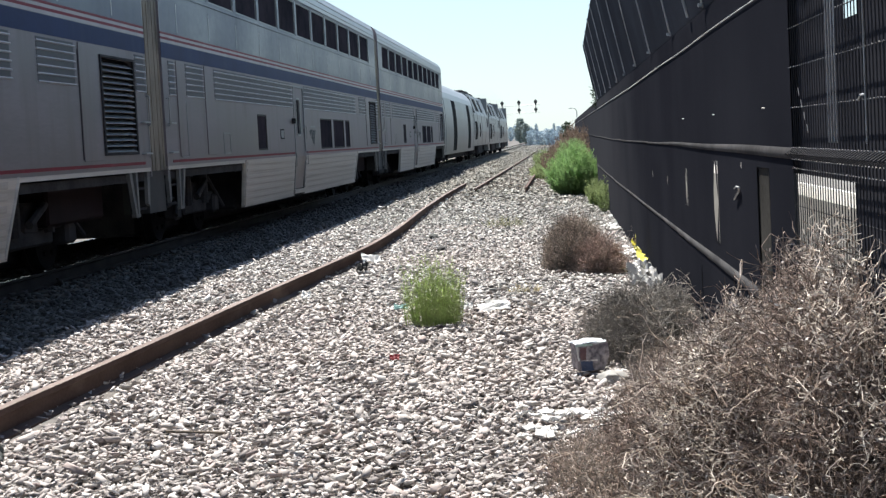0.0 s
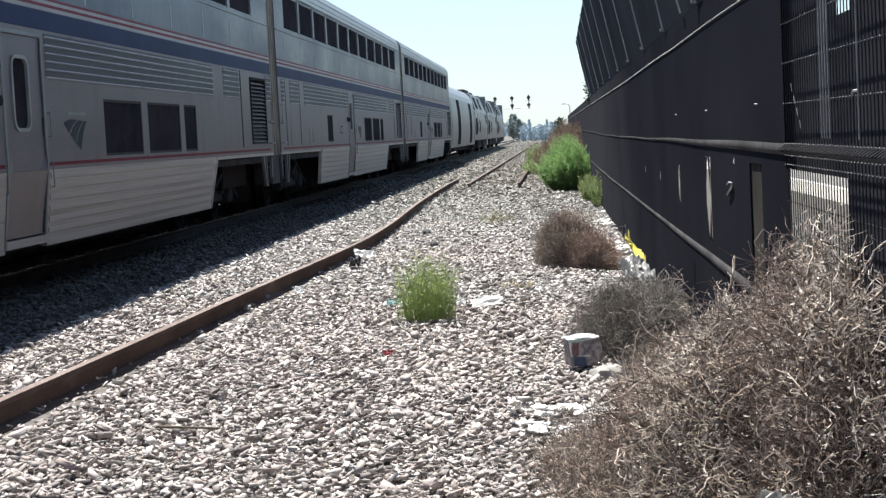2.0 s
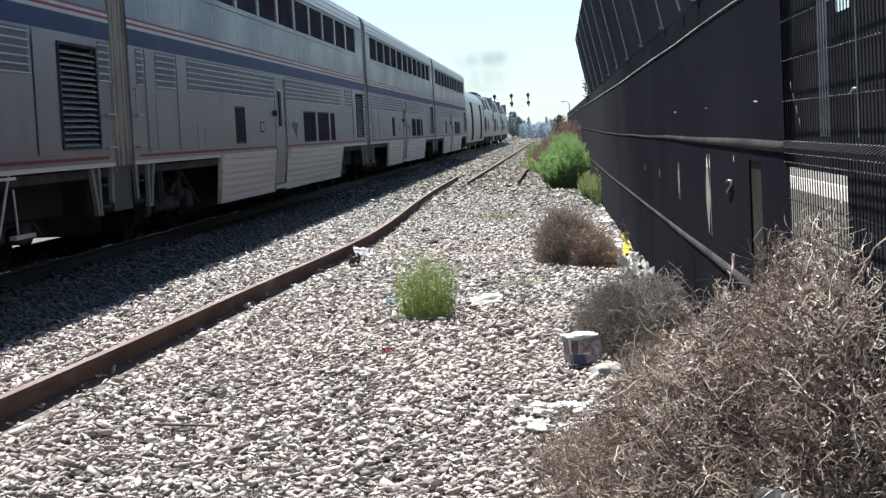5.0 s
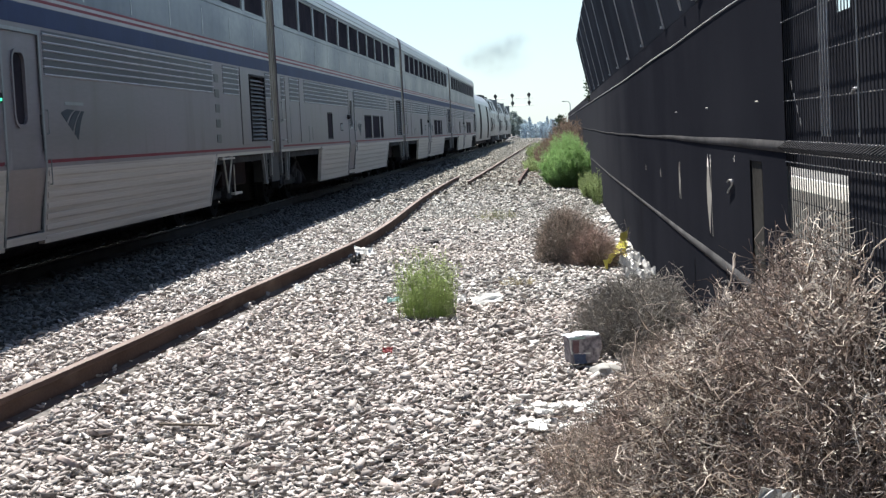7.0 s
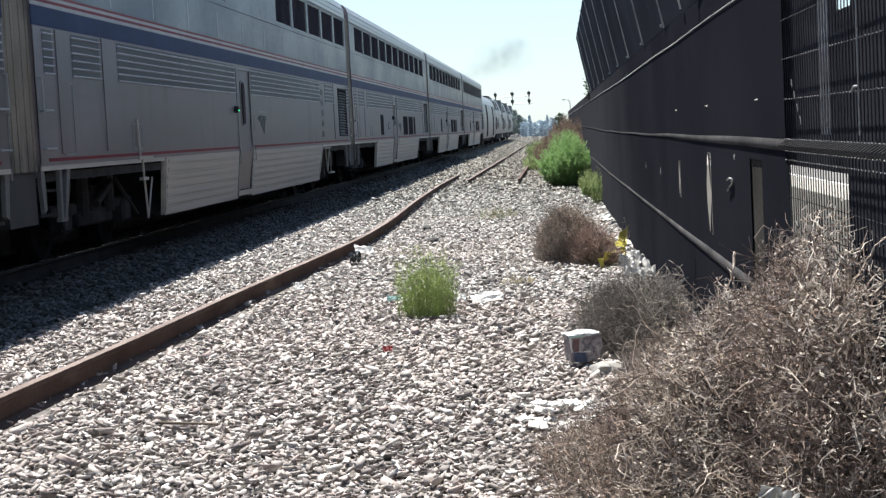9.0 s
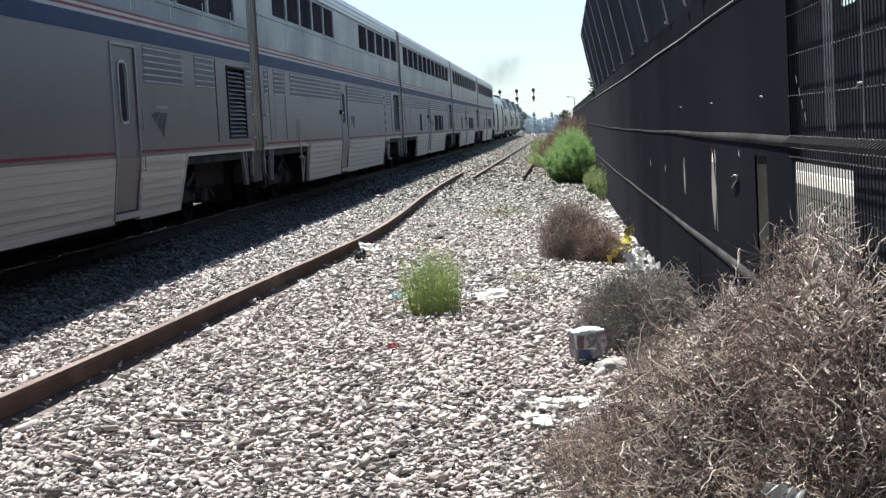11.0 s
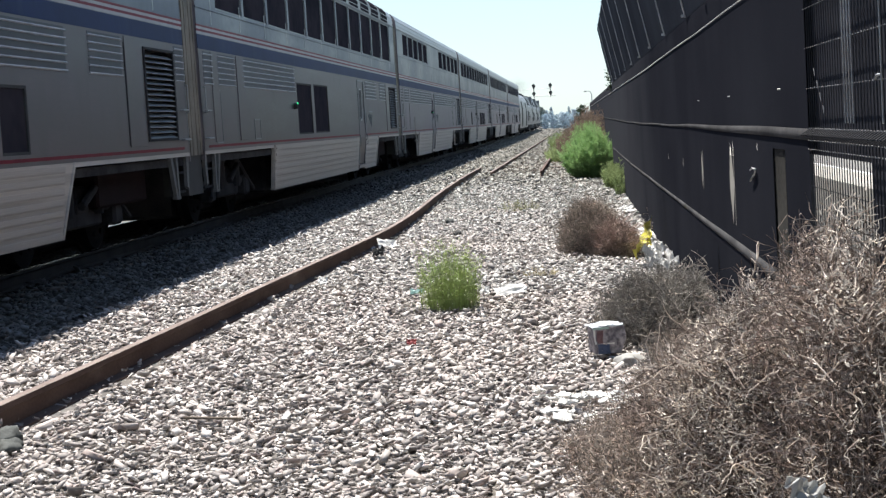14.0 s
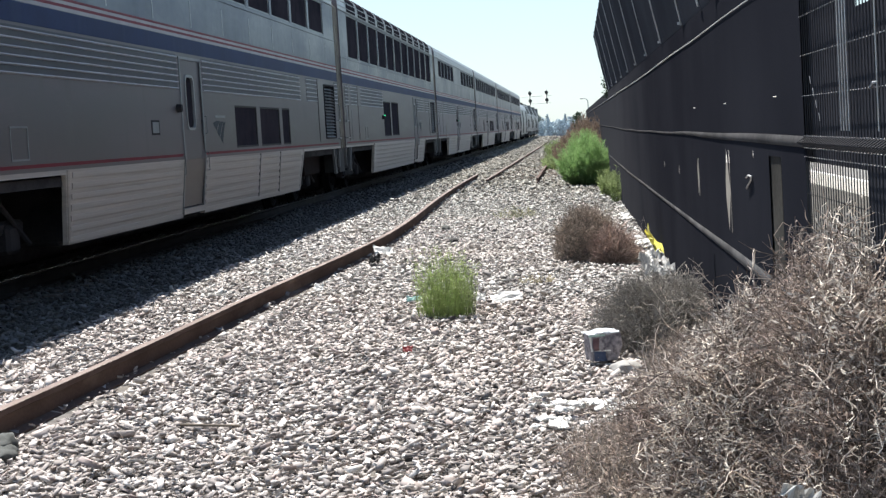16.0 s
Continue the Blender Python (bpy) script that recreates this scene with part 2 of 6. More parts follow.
TAPE = surface("yellow_plastic_tape", (0.66, 0.60, 0.08), (0.78, 0.73, 0.14), 0.4, 0.0, 5, 40, 0.05, 0.002)
VINE = surface("dark_vine_leaf", (0.02, 0.032, 0.018), (0.04, 0.06, 0.03), 0.6, 0.0, 4, 30, 0.0, vary="island", amount=0.4, through_light=0.35, spec=0.2)
DARK_TREE = surface("dark_far_foliage", (0.035, 0.06, 0.03), (0.07, 0.10, 0.05), 0.85, 0.0, 0.6, 3, 0.0, vary="island", amount=0.4)
# distance haze put into the leaf colours of the far trees
MID_TREE = surface("grey_green_foliage", (0.2151, 0.2574, 0.238), (0.3544, 0.3978, 0.364), 0.85, 0.0, 0.6, 3, 0.0, vary="island", amount=0.15)
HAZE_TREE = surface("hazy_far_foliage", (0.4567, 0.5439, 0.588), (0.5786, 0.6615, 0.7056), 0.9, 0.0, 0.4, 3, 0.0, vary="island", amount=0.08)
BARK = surface("grey_bark", (0.10, 0.08, 0.06), (0.17, 0.14, 0.11), 0.9, 0.0, 2, 20, 0.4, 0.02)
SIGNAL = surface("black_signal_paint", (0.02, 0.02, 0.022), (0.035, 0.035, 0.037), 0.6, 0.0, 3, 30, 0.05, 0.002)
WHITEWASH = surface("whitewashed_concrete", (0.1538, 0.1507, 0.1406), (0.1906, 0.1876, 0.1781), 0.85, 0.0, 2, 40, 0.25, 0.004)
DARK_RAIL = surface("oily_rail_steel", (0.028, 0.023, 0.021), (0.05, 0.042, 0.038), 0.8, 0.1, 2.5, 55, 0.3, 0.004, spec=0.2)
GLASS_DULL = surface("dusty_brown_glass", (0.0325, 0.03, 0.0375), (0.05, 0.045, 0.0525), 0.35, 0.0, 0.9, 5, 0.02, 0.002, spec=0.0)
GALV = surface("galvanised_steel", (0.36, 0.38, 0.40), (0.46, 0.48, 0.50), 0.5, 0.6, 3, 30, 0.1, 0.002)


def glow(name, colour, strength):
    m = bpy.data.materials.new(name)
    m.use_nodes = True
    b = m.node_tree.nodes["Principled BSDF"]
    b.inputs["Base Color"].default_value = (*colour, 1)
    b.inputs["Emission Color"].default_value = (*colour, 1)
    b.inputs["Emission Strength"].default_value = strength
    return m


GREEN_LAMP = glow("green_indicator_lens", (0.05, 0.75, 0.30), 1.3)


# ---- mesh helpers ----
def part(name, bm, material, parent=None, label="", smooth=False):
    me = bpy.data.meshes.new(name)
    bm.to_mesh(me)
    bm.free()
    me.materials.append(material)
    if smooth:
        me.polygons.foreach_set("use_smooth", [True] * len(me.polygons))
    ob = new(name, me)
    ob.parent = parent
    if label:
        ob["label"] = label
    return ob


def raw(name, verts, faces, material, parent=None, label="", smooth=False):
    me = bpy.data.meshes.new(name)
    me.from_pydata(verts, [], faces)
    me.materials.append(material)
    if smooth:
        me.polygons.foreach_set("use_smooth", [True] * len(me.polygons))
    ob = new(name, me)
    ob.parent = parent
    if label:
        ob["label"] = label
    return ob


def box(bm, x0, x1, y0, y1, z0, z1, bevel=0.0):
    r = bmesh.ops.create_cube(bm, size=1.0)
    bmesh.ops.scale(bm, vec=(x1 - x0, y1 - y0, z1 - z0), verts=r["verts"])
    bmesh.ops.translate(bm, vec=((x0 + x1) / 2, (y0 + y1) / 2, (z0 + z1) / 2), verts=r["verts"])
    if bevel:
        ed = list({e for v in r["verts"] for e in v.link_edges})
        bmesh.ops.bevel(bm, geom=ed, offset=bevel, segments=1, affect="EDGES")


def boxed(x0, x1, y0, y1, z0, z1, bevel=0.0):
    bm = bmesh.new()
    box(bm, x0, x1, y0, y1, z0, z1, bevel)
    return bm


def rod(bm, a, b, r0, r1=None, seg=6, caps=True):
    a, b = Vector(a), Vector(b)
    d = b - a
    m = Matrix.Translation((a + b) / 2) @ d.to_track_quat("Z", "Y").to_matrix().to_4x4()
    bmesh.ops.create_cone(bm, cap_ends=caps, segments=seg, radius1=r0, radius2=r0 if r1 is None else r1, depth=d.length, matrix=m)


def empty(name, x=0, y=0, z=0):
    e = new(name)
    e.location = (x, y, z)
    e.empty_display_size = 0.2
    return e


def holed(bm, x, y0, y1, z0, z1, holes, reveal=0.05):
    """A wall sheet in the plane x, with rectangular holes (y0, y1, z0, z1) and their reveals running inwards."""
    ys = sorted({y0, y1, *[h[0] for h in holes], *[h[1] for h in holes]})
    zs = sorted({z0, z1, *[h[2] for h in holes], *[h[3] for h in holes]})
    ys = [v for v in ys if y0 <= v <= y1]
    zs = [v for v in zs if z0 <= v <= z1]
    V = {}

    def at(a, b, dx=0.0):
        k = (round(a, 4), round(b, 4), dx)
        if k not in V:
            V[k] = bm.verts.new((x - dx, a, b))
        return V[k]

    for a, b in zip(ys, ys[1:]):
        for c, d in zip(zs, zs[1:]):
            my, mz = (a + b) / 2, (c + d) / 2
            if not any(h[0] < my < h[1] and h[2] < mz < h[3] for h in holes):
                bm.faces.new((at(a, c), at(b, c), at(b, d), at(a, d)))
    for h in (holes if reveal else []):
        a, b, c, d = h
        ya = [v for v in ys if a <= v <= b]
        za = [v for v in zs if c <= v <= d]
        for p, q in zip(ya, ya[1:]):
            bm.faces.new((at(p, c), at(q, c), at(q, c, reveal), at(p, c, reveal)))
            if d < z1:
                bm.faces.new((at(q, d), at(p, d), at(p, d, reveal), at(q, d, reveal)))
        for p, q in zip(za, za[1:]):
            bm.faces.new((at(a, q), at(a, p), at(a, p, reveal), at(a, q, reveal)))
            bm.faces.new((at(b, p), at(b, q), at(b, q, reveal), at(b, p, reveal)))
    bm.normal_update()


# ---- ground and tracks ----
TRACK = -6.793         # centre line of the main track
RAIL_TOP_Z = 0.346     # head of the main rails, on a bed raised over the old siding
BODY = 0.29            # datum of the car bodies


def rise(x):
    """Fall of the gravel from the main line down to the fence."""
    return -0.0524 * min(1.6, max(-4.4, x))


def ground_height(x, y):
    knots = [(-3000, -0.6), (-11, -0.35), (-9.3, 0.05), (-8.5, 0.13), (-5.55, 0.13), (-5.1, 0.045), (-4.4, 0.118), (-3.6, 0.0886), (1.6, -0.184), (3, -0.2), (3000, -0.3)]
    for (a, za), (b, zb) in zip(knots, knots[1:]):
        if a <= x <= b:
            return za + (zb - za) * (x - a) / (b - a)
    return -0.1


def build_ground():
    xs = [-3000, -400, -60, -20, -12, -10, -9, -8, -7, -6, -5.6, -5.2, -4.8, -4.4, -4, -3.6, -3.2, -2.8, -2.4, -2, -1.6, -1.2, -0.8, -0.4, 0, 0.4, 0.8, 1.2,
          1.6, 2.4, 4, 6, 20, 60, 400, 3000]
    ys = [-60, -10, 0, 4] + [4 + 0.6 * i for i in range(1, 90)] + [60 + 5 * i for i in range(20)] + [180, 240, 400, 800, 1600, 4000]
    verts, faces = [], []
    for y in ys:
        for x in xs:
            near = -5 < x < 2 and y < 80
            verts.append((x, y, ground_height(x, y) + (0.014 * noise.noise(Vector((x * 1.3, y * 0.9, 0))) if near else 0)))
    w = len(xs)
    for j in range(len(ys) - 1):
        for i in range(w - 1):
            a = j * w + i
            faces.append((a, a + 1, a + w + 1, a + w))
    g = raw("ground", verts, faces, GROUND, smooth=True)
    tagged(g, "grey gravel ballast ground beside the railway", "ground", kind="structure")


build_ground()

RAIL_SHAPE = [(-0.036, 0.0), (-0.036, -0.03), (-0.010, -0.045), (-0.009, -0.14), (-0.07, -0.158), (-0.07, -0.17),
              (0.07, -0.17), (0.07, -0.158), (0.009, -0.14), (0.010, -0.045), (0.036, -0.03), (0.036, 0.0)]


def rail_mesh(points, top):
    """Rail section swept along points (x, y); the railhead lies at the height top(x)."""
    verts, faces = [], []
    n = len(RAIL_SHAPE)
    for i, (x, y) in enumerate(points):
        a, b = points[max(i - 1, 0)], points[min(i + 1, len(points) - 1)]
        d = Vector((b[0] - a[0], b[1] - a[1], 0)).normalized()
        side = Vector((d.y, -d.x, 0))
        for s, h in RAIL_SHAPE:
            verts.append((x + side.x * s, y + side.y * s, top(x) + h))
    for i in range(len(points) - 1):
        for k in range(n):
            a, b = i * n + k, i * n + (k + 1) % n
            faces.append((a, b, b + n, a + n))
    faces.append(tuple(range(n)))
    faces.append(tuple(reversed(range((len(points) - 1) * n, len(points) * n))))
    return verts, faces


def smooth_line(knots, steps=8):
    out = []
    k = [knots[0], *knots, knots[-1]]
    for i in range(1, len(k) - 2):
        p0, p1, p2, p3 = (Vector(q) for q in k[i - 1:i + 3])
        for s in range(steps):
            t = s / steps
            v = 0.5 * (2 * p1 + (p2 - p0) * t + (2 * p0 - 5 * p1 + 4 * p2 - p3) * t * t + (3 * p1 - p0 - 3 * p2 + p3) * t ** 3)
            out.append((v.x, v.y))
    return out + [knots[-1]]


main_track = tagged(empty("main_track", TRACK, 0, RAIL_TOP_Z), "main railway track with shiny steel rails", "track", kind="structure")
for s in (-0.7525, 0.7525):
    v, f = rail_mesh([(s, y) for y in (-20, 0, 40, 120, 400, 1500)], lambda x: 0.0)
    r = raw("rail", v, f, DARK_RAIL, main_track, "steel rail with a polished head")
    bm = boxed(s - 0.024, s + 0.024, -20, 1500, 0.0005, 0.004)
    part("running_surface", bm, RAIL_TOP, r)

siding = tagged(empty("siding_track", 0, 0, 0), "disused siding with rusty buckled rails", "track", kind="structure")
BENT = [(-3.42, 4.0), (-3.20, 8.7), (-3.08, 11.6), (-2.97, 15.0), (-2.79, 19.6), (-2.71, 22.8), (-2.75, 27.0), (-2.93, 34.0), (-3.06, 43.0), (-3.10, 51.6)]
LEFT_RAIL = [(-2.52, 46.5), (-2.49, 70), (-2.45, 110), (-2.43, 160), (-2.4, 250)]
RIGHT_RAIL = [(-1.02, 46.2), (-1.0, 70), (-0.96, 110), (-0.92, 160), (-0.87, 250)]


def old_head(x):
    return 0.067 + rise(x)


v, f = rail_mesh(smooth_line(BENT), old_head)
raw("rail", v, f, RUST, siding, "buckled rusty rail half buried in gravel")
v, f = rail_mesh(LEFT_RAIL, lambda x: 0.195)
raw("rail", v, f, RUST, siding, "rusty rail")
v, f = rail_mesh(RIGHT_RAIL, lambda x: 0.16)
raw("rail", v, f, RUST, siding, "rusty rail")
for knots in (smooth_line(BENT), LEFT_RAIL):
    v, f = [], []
    for i, (x, y) in enumerate(knots):
        z = (old_head(x) if knots is not LEFT_RAIL else 0.195) + 0.0025
        v += [(x - 0.03, y, z), (x + 0.034, y, z)]
        if i:
            f.append((2 * i - 2, 2 * i - 1, 2 * i + 1, 2 * i))
    raw("railhead", v, f, RUST_LIGHT, siding, "rubbed lighter top of the rusty rail")


def sleepers():
    bm = boxed(-1.28, 1.28, -0.115, 0.115, -0.16, 0, 0.012)
    first = part("sleeper", bm, TIE, main_track)
    me = first.data
    first.location = (0, 6.0, -0.185)
    y = 6.55
    while y < 100:
        o = new("sleeper", me)
        o.parent = main_track
        o.location = (random.uniform(-0.03, 0.03), y, -0.185)
        y += 0.55
    y = 48.3
    while y < 92:
        o = new("sleeper", me)
        o.parent = siding
        o.location = (-1.77 + random.uniform(-0.06, 0.06), y, 0.045 + random.uniform(-0.02, 0.012))
        o.rotation_euler = (0, 0.04, random.uniform(-0.04, 0.04))
        y += 0.62


# ---- fence ----
FENCE_X = 1.175
LEAN = -0.0025
POSTS = [8.35 + 2.635 * k for k in range(-4, 28)]
SCREEN_POSTS = [1.76 + 3.21 * k for k in range(13)]
FOLDS = (0.69, 1.49, 2.29)
FOOT, HEAD = -0.2, 2.48


def fence_x(y):
    return FENCE_X + LEAN * y


def profile(z0, z1, out=0.045, half=0.028):
    pts = [(0.0, z0)]
    for f in FOLDS:
        if z0 < f < z1:
            pts += [(0.0, f - half), (-out, f), (0.0, f + half)]
    return pts + [(0.0, z1)]


def cloth_sheet(y0, y1, z0, z1, step=0.35, rows=6):
    """A slack run of fabric on the mesh, drawn in between its fixings."""
    n = int((y1 - y0) / step) + 1
    verts, faces = [], []
    for i in range(n + 1):
        y = y0 + (y1 - y0) * i / n
        for q in range(rows + 1):
            z = z0 + (z1 - z0) * q / rows
            sag = 0.003 * noise.noise(Vector((y * 0.35, z * 1.1, 2.0))) if 0 < q < rows else 0
            verts.append((fence_x(y) + sag, y, z))
    w = rows + 1
    for i in range(n):
        for q in range(rows):
            a = i * w + q
            faces.append((a, a + w, a + w + 1, a + 1))
    return verts, faces


def build_fence():
    fence = tagged(empty("fence", 0, 0, 0), "tall black welded-wire fence covered with black privacy fabric", "fence", kind="structure")
    # posts behind the sheet
    bm = boxed(-0.03, 0.03, -0.03, 0.03, -0.4, HEAD + 0.02, 0.004)
    first = part("post", bm, MESH, fence)
    first.location = (fence_x(POSTS[0]) + 0.12, POSTS[0], 0)
    for y in POSTS[1:]:
        if 3 < y < 8:
            continue
        o = new("post", first.data)
        o.parent = fence
        o.location = (fence_x(y) + 0.12, y, 0)
    # bare welded mesh over the nearest panels
    y0, y1 = POSTS[0], 7.42
    prof = profile(FOOT, HEAD)
    bm = bmesh.new()
    for (xa, za), (xb, zb) in zip(prof, prof[1:]):
        rod(bm, (xa, 0, za), (xb, 0, zb), 0.0026, seg=5, caps=False)
    wire_mesh = bpy.data.meshes.new("wire")
    bm.to_mesh(wire_mesh)
    bm.free()
    wire_mesh.materials.append(WIRE_NEAR)
    y = y0
    while y < y1:
        o = new("wire", wire_mesh)
        o.parent = fence
        o.location = (fence_x(y), y, 0)
        y += 0.062
    for z in (0.1, 0.28, 0.46, 0.64, 0.66, 0.72, 0.90, 1.08, 1.25, 1.422, 1.463, 1.518, 1.70, 1.884, 2.062, 2.24, 2.32, 2.46):
        bm = bmesh.new()
        rod(bm, (fence_x(y0) + 0.005, y0, z), (fence_x(y1) + 0.005, y1, z), 0.0026, seg=5)
        part("wire", bm, WIRE_NEAR, fence)
    # weld knots of the cross wires, their glints painted in a pale colour
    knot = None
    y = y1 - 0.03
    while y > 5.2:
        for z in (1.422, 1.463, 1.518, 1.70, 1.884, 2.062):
            if knot is None:
                bm = bmesh.new()
                rod(bm, (-0.006, -0.005, 0), (-0.006, 0.005, 0), 0.0024, seg=5)
                knot = part("weld_knot", bm, WIRE_LIT, fence, "weld on the wire mesh, its glint in the colour")
                o = knot
            else:
                o = new("weld_knot", knot.data)
                o.parent = fence
            o.location = (fence_x(y), y, z)
        y -= 0.062
    # privacy fabric in front of the mesh further on
    slits = [(8.27, 8.78, 0.25, 1.40), (10.94, 11.26, 0.83, 1.395), (13.54, 13.69, 0.97, 1.285), (9.50, 9.54, 1.375, 1.415), (15.95, 16.02, 1.085, 1.165),
             (18.40, 18.48, 1.09, 1.16), (12.42, 12.5, 0.30, 0.56)]
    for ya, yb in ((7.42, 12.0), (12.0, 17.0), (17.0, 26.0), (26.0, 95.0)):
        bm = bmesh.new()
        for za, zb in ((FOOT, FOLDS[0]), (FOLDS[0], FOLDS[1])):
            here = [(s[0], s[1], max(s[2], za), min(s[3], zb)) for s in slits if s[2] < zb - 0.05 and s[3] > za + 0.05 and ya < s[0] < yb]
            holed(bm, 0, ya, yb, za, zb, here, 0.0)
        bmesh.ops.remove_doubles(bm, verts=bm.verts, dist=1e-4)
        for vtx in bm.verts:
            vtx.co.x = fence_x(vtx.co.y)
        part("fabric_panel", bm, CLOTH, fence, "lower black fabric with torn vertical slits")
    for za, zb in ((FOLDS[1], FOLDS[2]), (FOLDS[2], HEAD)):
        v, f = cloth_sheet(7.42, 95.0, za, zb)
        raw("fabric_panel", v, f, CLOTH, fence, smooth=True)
    part("worn_fabric", boxed(fence_x(8.6) + 0.01, fence_x(8.6) + 0.013, 8.36, 9.1, 0.2, 1.42), WORN, fence, "thin worn grey strip of fabric")
    # folds, caught light put in as grey, and the pale seams along them
    ys = [7.42 + 0.5 * i for i in range(176)]
    for f, near, far, proud, cloth in ((FOLDS[0], 0.038, 0.020, 0.22, FOLD_LIT_LOW), (FOLDS[1], 0.027, 0.0125, 0.3, FOLD_LIT), (FOLDS[2], 0.0042, 0.0075, 0.7, SEAM)):
        verts, faces = [], []
        for y in ys:
            k = min(1, max(0, (y - 9) / 8))
            h = near + (far - near) * k
            dz = 0.009 * noise.noise(Vector((y * 0.3, f * 5, 0))) + (0.0042 * max(0, y - 30) if f < 2 else -0.0022 * (min(y, 25) - 12))
            x = fence_x(y) - 0.004
            verts += [(x, y, f - h + dz), (x - 0.7 * proud * h, y, f - 0.6 * h + dz), (x - proud * h, y, f + dz), (x - 0.7 * proud * h, y, f + 0.6 * h + dz), (x, y, f + h + dz)]
        for i in range(len(ys) - 1):
            for q in range(4):
                a = i * 5 + q
                faces.append((a, a + 5, a + 6, a + 1))
        raw("fabric_fold", verts, faces, cloth, fence, "grey fold of the fabric, caught light in its colour" if cloth != SEAM else "pale seam of the fabric", smooth=True)
    # torn edges of the slits, drawn to points
    verts, faces = [], []
    for a, b, za, zb in slits[1:]:
        m, q = (a + b) / 2, (zb - za) * 0.46
        for (ya, z0, z1) in ((a, za, za + q), (b, za, za + q), (a, zb, zb - q), (b, zb, zb - q)):
            x = fence_x(m) - 0.003
            n = len(verts)
            s = -0.01 if ya < m else 0.01
            verts += [(x, ya + s, z0), (x, m, z0), (x, ya, z1), (x, ya + s, z1)]
            faces.append((n, n + 1, n + 2, n + 3))
    raw("torn_flap", verts, faces, CLOTH, fence)
    # fabric behind the bare mesh, open over one stretch
    bm = bmesh.new()
    holed(bm, FENCE_X + 0.022, -2.2, 8.3, FOOT, HEAD, [(6.1, 7.9, 0.1, 1.392), (5.95, 6.22, 2.02, 2.4)], 0.0)
    part("fabric_panel", bm, FABRIC_MESH, fence, "black fabric behind the bare mesh with an opening")
    # outward leaning top
    part("top_screen", screen(), SCREEN, fence, "black screen leaning outwards over the fence", smooth=True)
    for y in SCREEN_POSTS:
        top = screen_top(y)
        bm = bmesh.new()
        rod(bm, (fence_x(y) - 0.012, y, HEAD), (fence_x(y) - 0.012 - 0.21 * (top - HEAD), y, top), 0.0085, seg=5)
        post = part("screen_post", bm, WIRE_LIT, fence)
        q = fence_x(y) - 0.03
        part("post_clip", boxed(q - 0.015, q + 0.01, y - 0.022, y + 0.022, HEAD + 0.005, HEAD + 0.03), GALV, post)
    bm = bmesh.new()
    rod(bm, (fence_x(12.6) - 0.02, 12.6, 2.5), (fence_x(12.6) - 0.09, 12.6, 2.8), 0.011, seg=5)
    part("brace", bm, WIRE_LIT, fence, "short grey brace under the screen")
    for y in (6.17, 6.23, 6.29, 6.35, 5.59):
        bm = bmesh.new()
        rod(bm, (fence_x(y) - 0.012, y, 1.545), (fence_x(y) - 0.012, y, 2.46), 0.0030 if y > 6 else 0.004, seg=5)
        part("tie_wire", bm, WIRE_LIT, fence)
    bm = bmesh.new()
    rod(bm, (fence_x(5.7) - 0.012, 5.72, 1.70), (fence_x(5.7) - 0.014, 5.66, 1.716), 0.005, seg=5)
    rod(bm, (fence_x(5.7) - 0.014, 5.66, 1.716), (fence_x(5.7) - 0.012, 5.59, 1.716), 0.005, seg=5)
    part("twist_tie", bm, GALV, fence, "pale twisted tie on the wire")
    # loose threads of a torn seam and a curl of pale wire
    for i in range(4):
        y, z = 7.15 - 0.072 * i, 1.785 - 0.055 * i
        bm = bmesh.new()
        rod(bm, (fence_x(y) - 0.006, y, z), (fence_x(y) - 0.006, y - 0.02, z - 0.035), 0.0022, 0.001, seg=5)
        part("torn_thread", bm, WIRE_LIT, fence)
    bm = bmesh.new()
    line = [(9.84, 1.245), (9.72, 1.262), (9.55, 1.262), (9.6, 1.23), (9.74, 1.205), (9.84, 1.178)]
    for (ya, za), (yb, zb) in zip(line, line[1:]):
        rod(bm, (fence_x(ya) - 0.012, ya, za), (fence_x(yb) - 0.012, yb, zb), 0.0055, seg=5)
    part("torn_thread", bm, WIRE_LIT, fence, "pale curl of wire on the fabric")
    # bolts
    for y in POSTS:
        if 8 < y < 15:
            bm = bmesh.new()
            rod(bm, (fence_x(y) + 0.005, y, 1.715), (fence_x(y) - 0.016, y, 1.715), 0.0045, 0.0035, seg=6)
            part("bolt", bm, WIRE_LIT, fence)
    bm = boxed(2.3, 2.95, 1.0, 60, -0.3, 1.063, 0.02)
    # face sloped to catch more sun, so it shows brighter through the opening
    for v in bm.verts:
        if v.co.x < 2.5:
            v.co.x -= 0.45 * (1.063 - v.co.z) / 1.35
    wall = part("low_wall", bm, WHITEWASH)
    # sunlight along the wall top put in as a pale band
    bm = boxed(2.298, 2.34, 1.0, 60, 0.965, 1.066)
    for v in bm.verts:
        v.co.x -= 0.45 * (1.063 - v.co.z) / 1.35
    part("painted_band", bm, PAPER, wall, "pale band along the wall top, sunlight in its colour")
    tagged(wall, "low pale sloping concrete wall behind the fence", "wall", kind="structure")


def screen_top(y):
    return 3.94 + 0.0158 * (42 - y)


def screen():
    bm = bmesh.new()
    rows = []
    for i in range(23):
        y = -2.0 + 2.0 * i
        top = screen_top(y)
        rows.append([bm.verts.new((fence_x(y) - 0.21 * (top - HEAD) * q / 6 + 0.012 * math.sin(y * 2.2) * (q in (2, 3, 4)), y, HEAD - 0.01 + (top - HEAD) * q / 6)) for q in range(7)])
    for a, b in zip(rows, rows[1:]):
        for q in range(6):
            bm.faces.new((a[q], b[q], b[q + 1], a[q + 1]))
    return bm


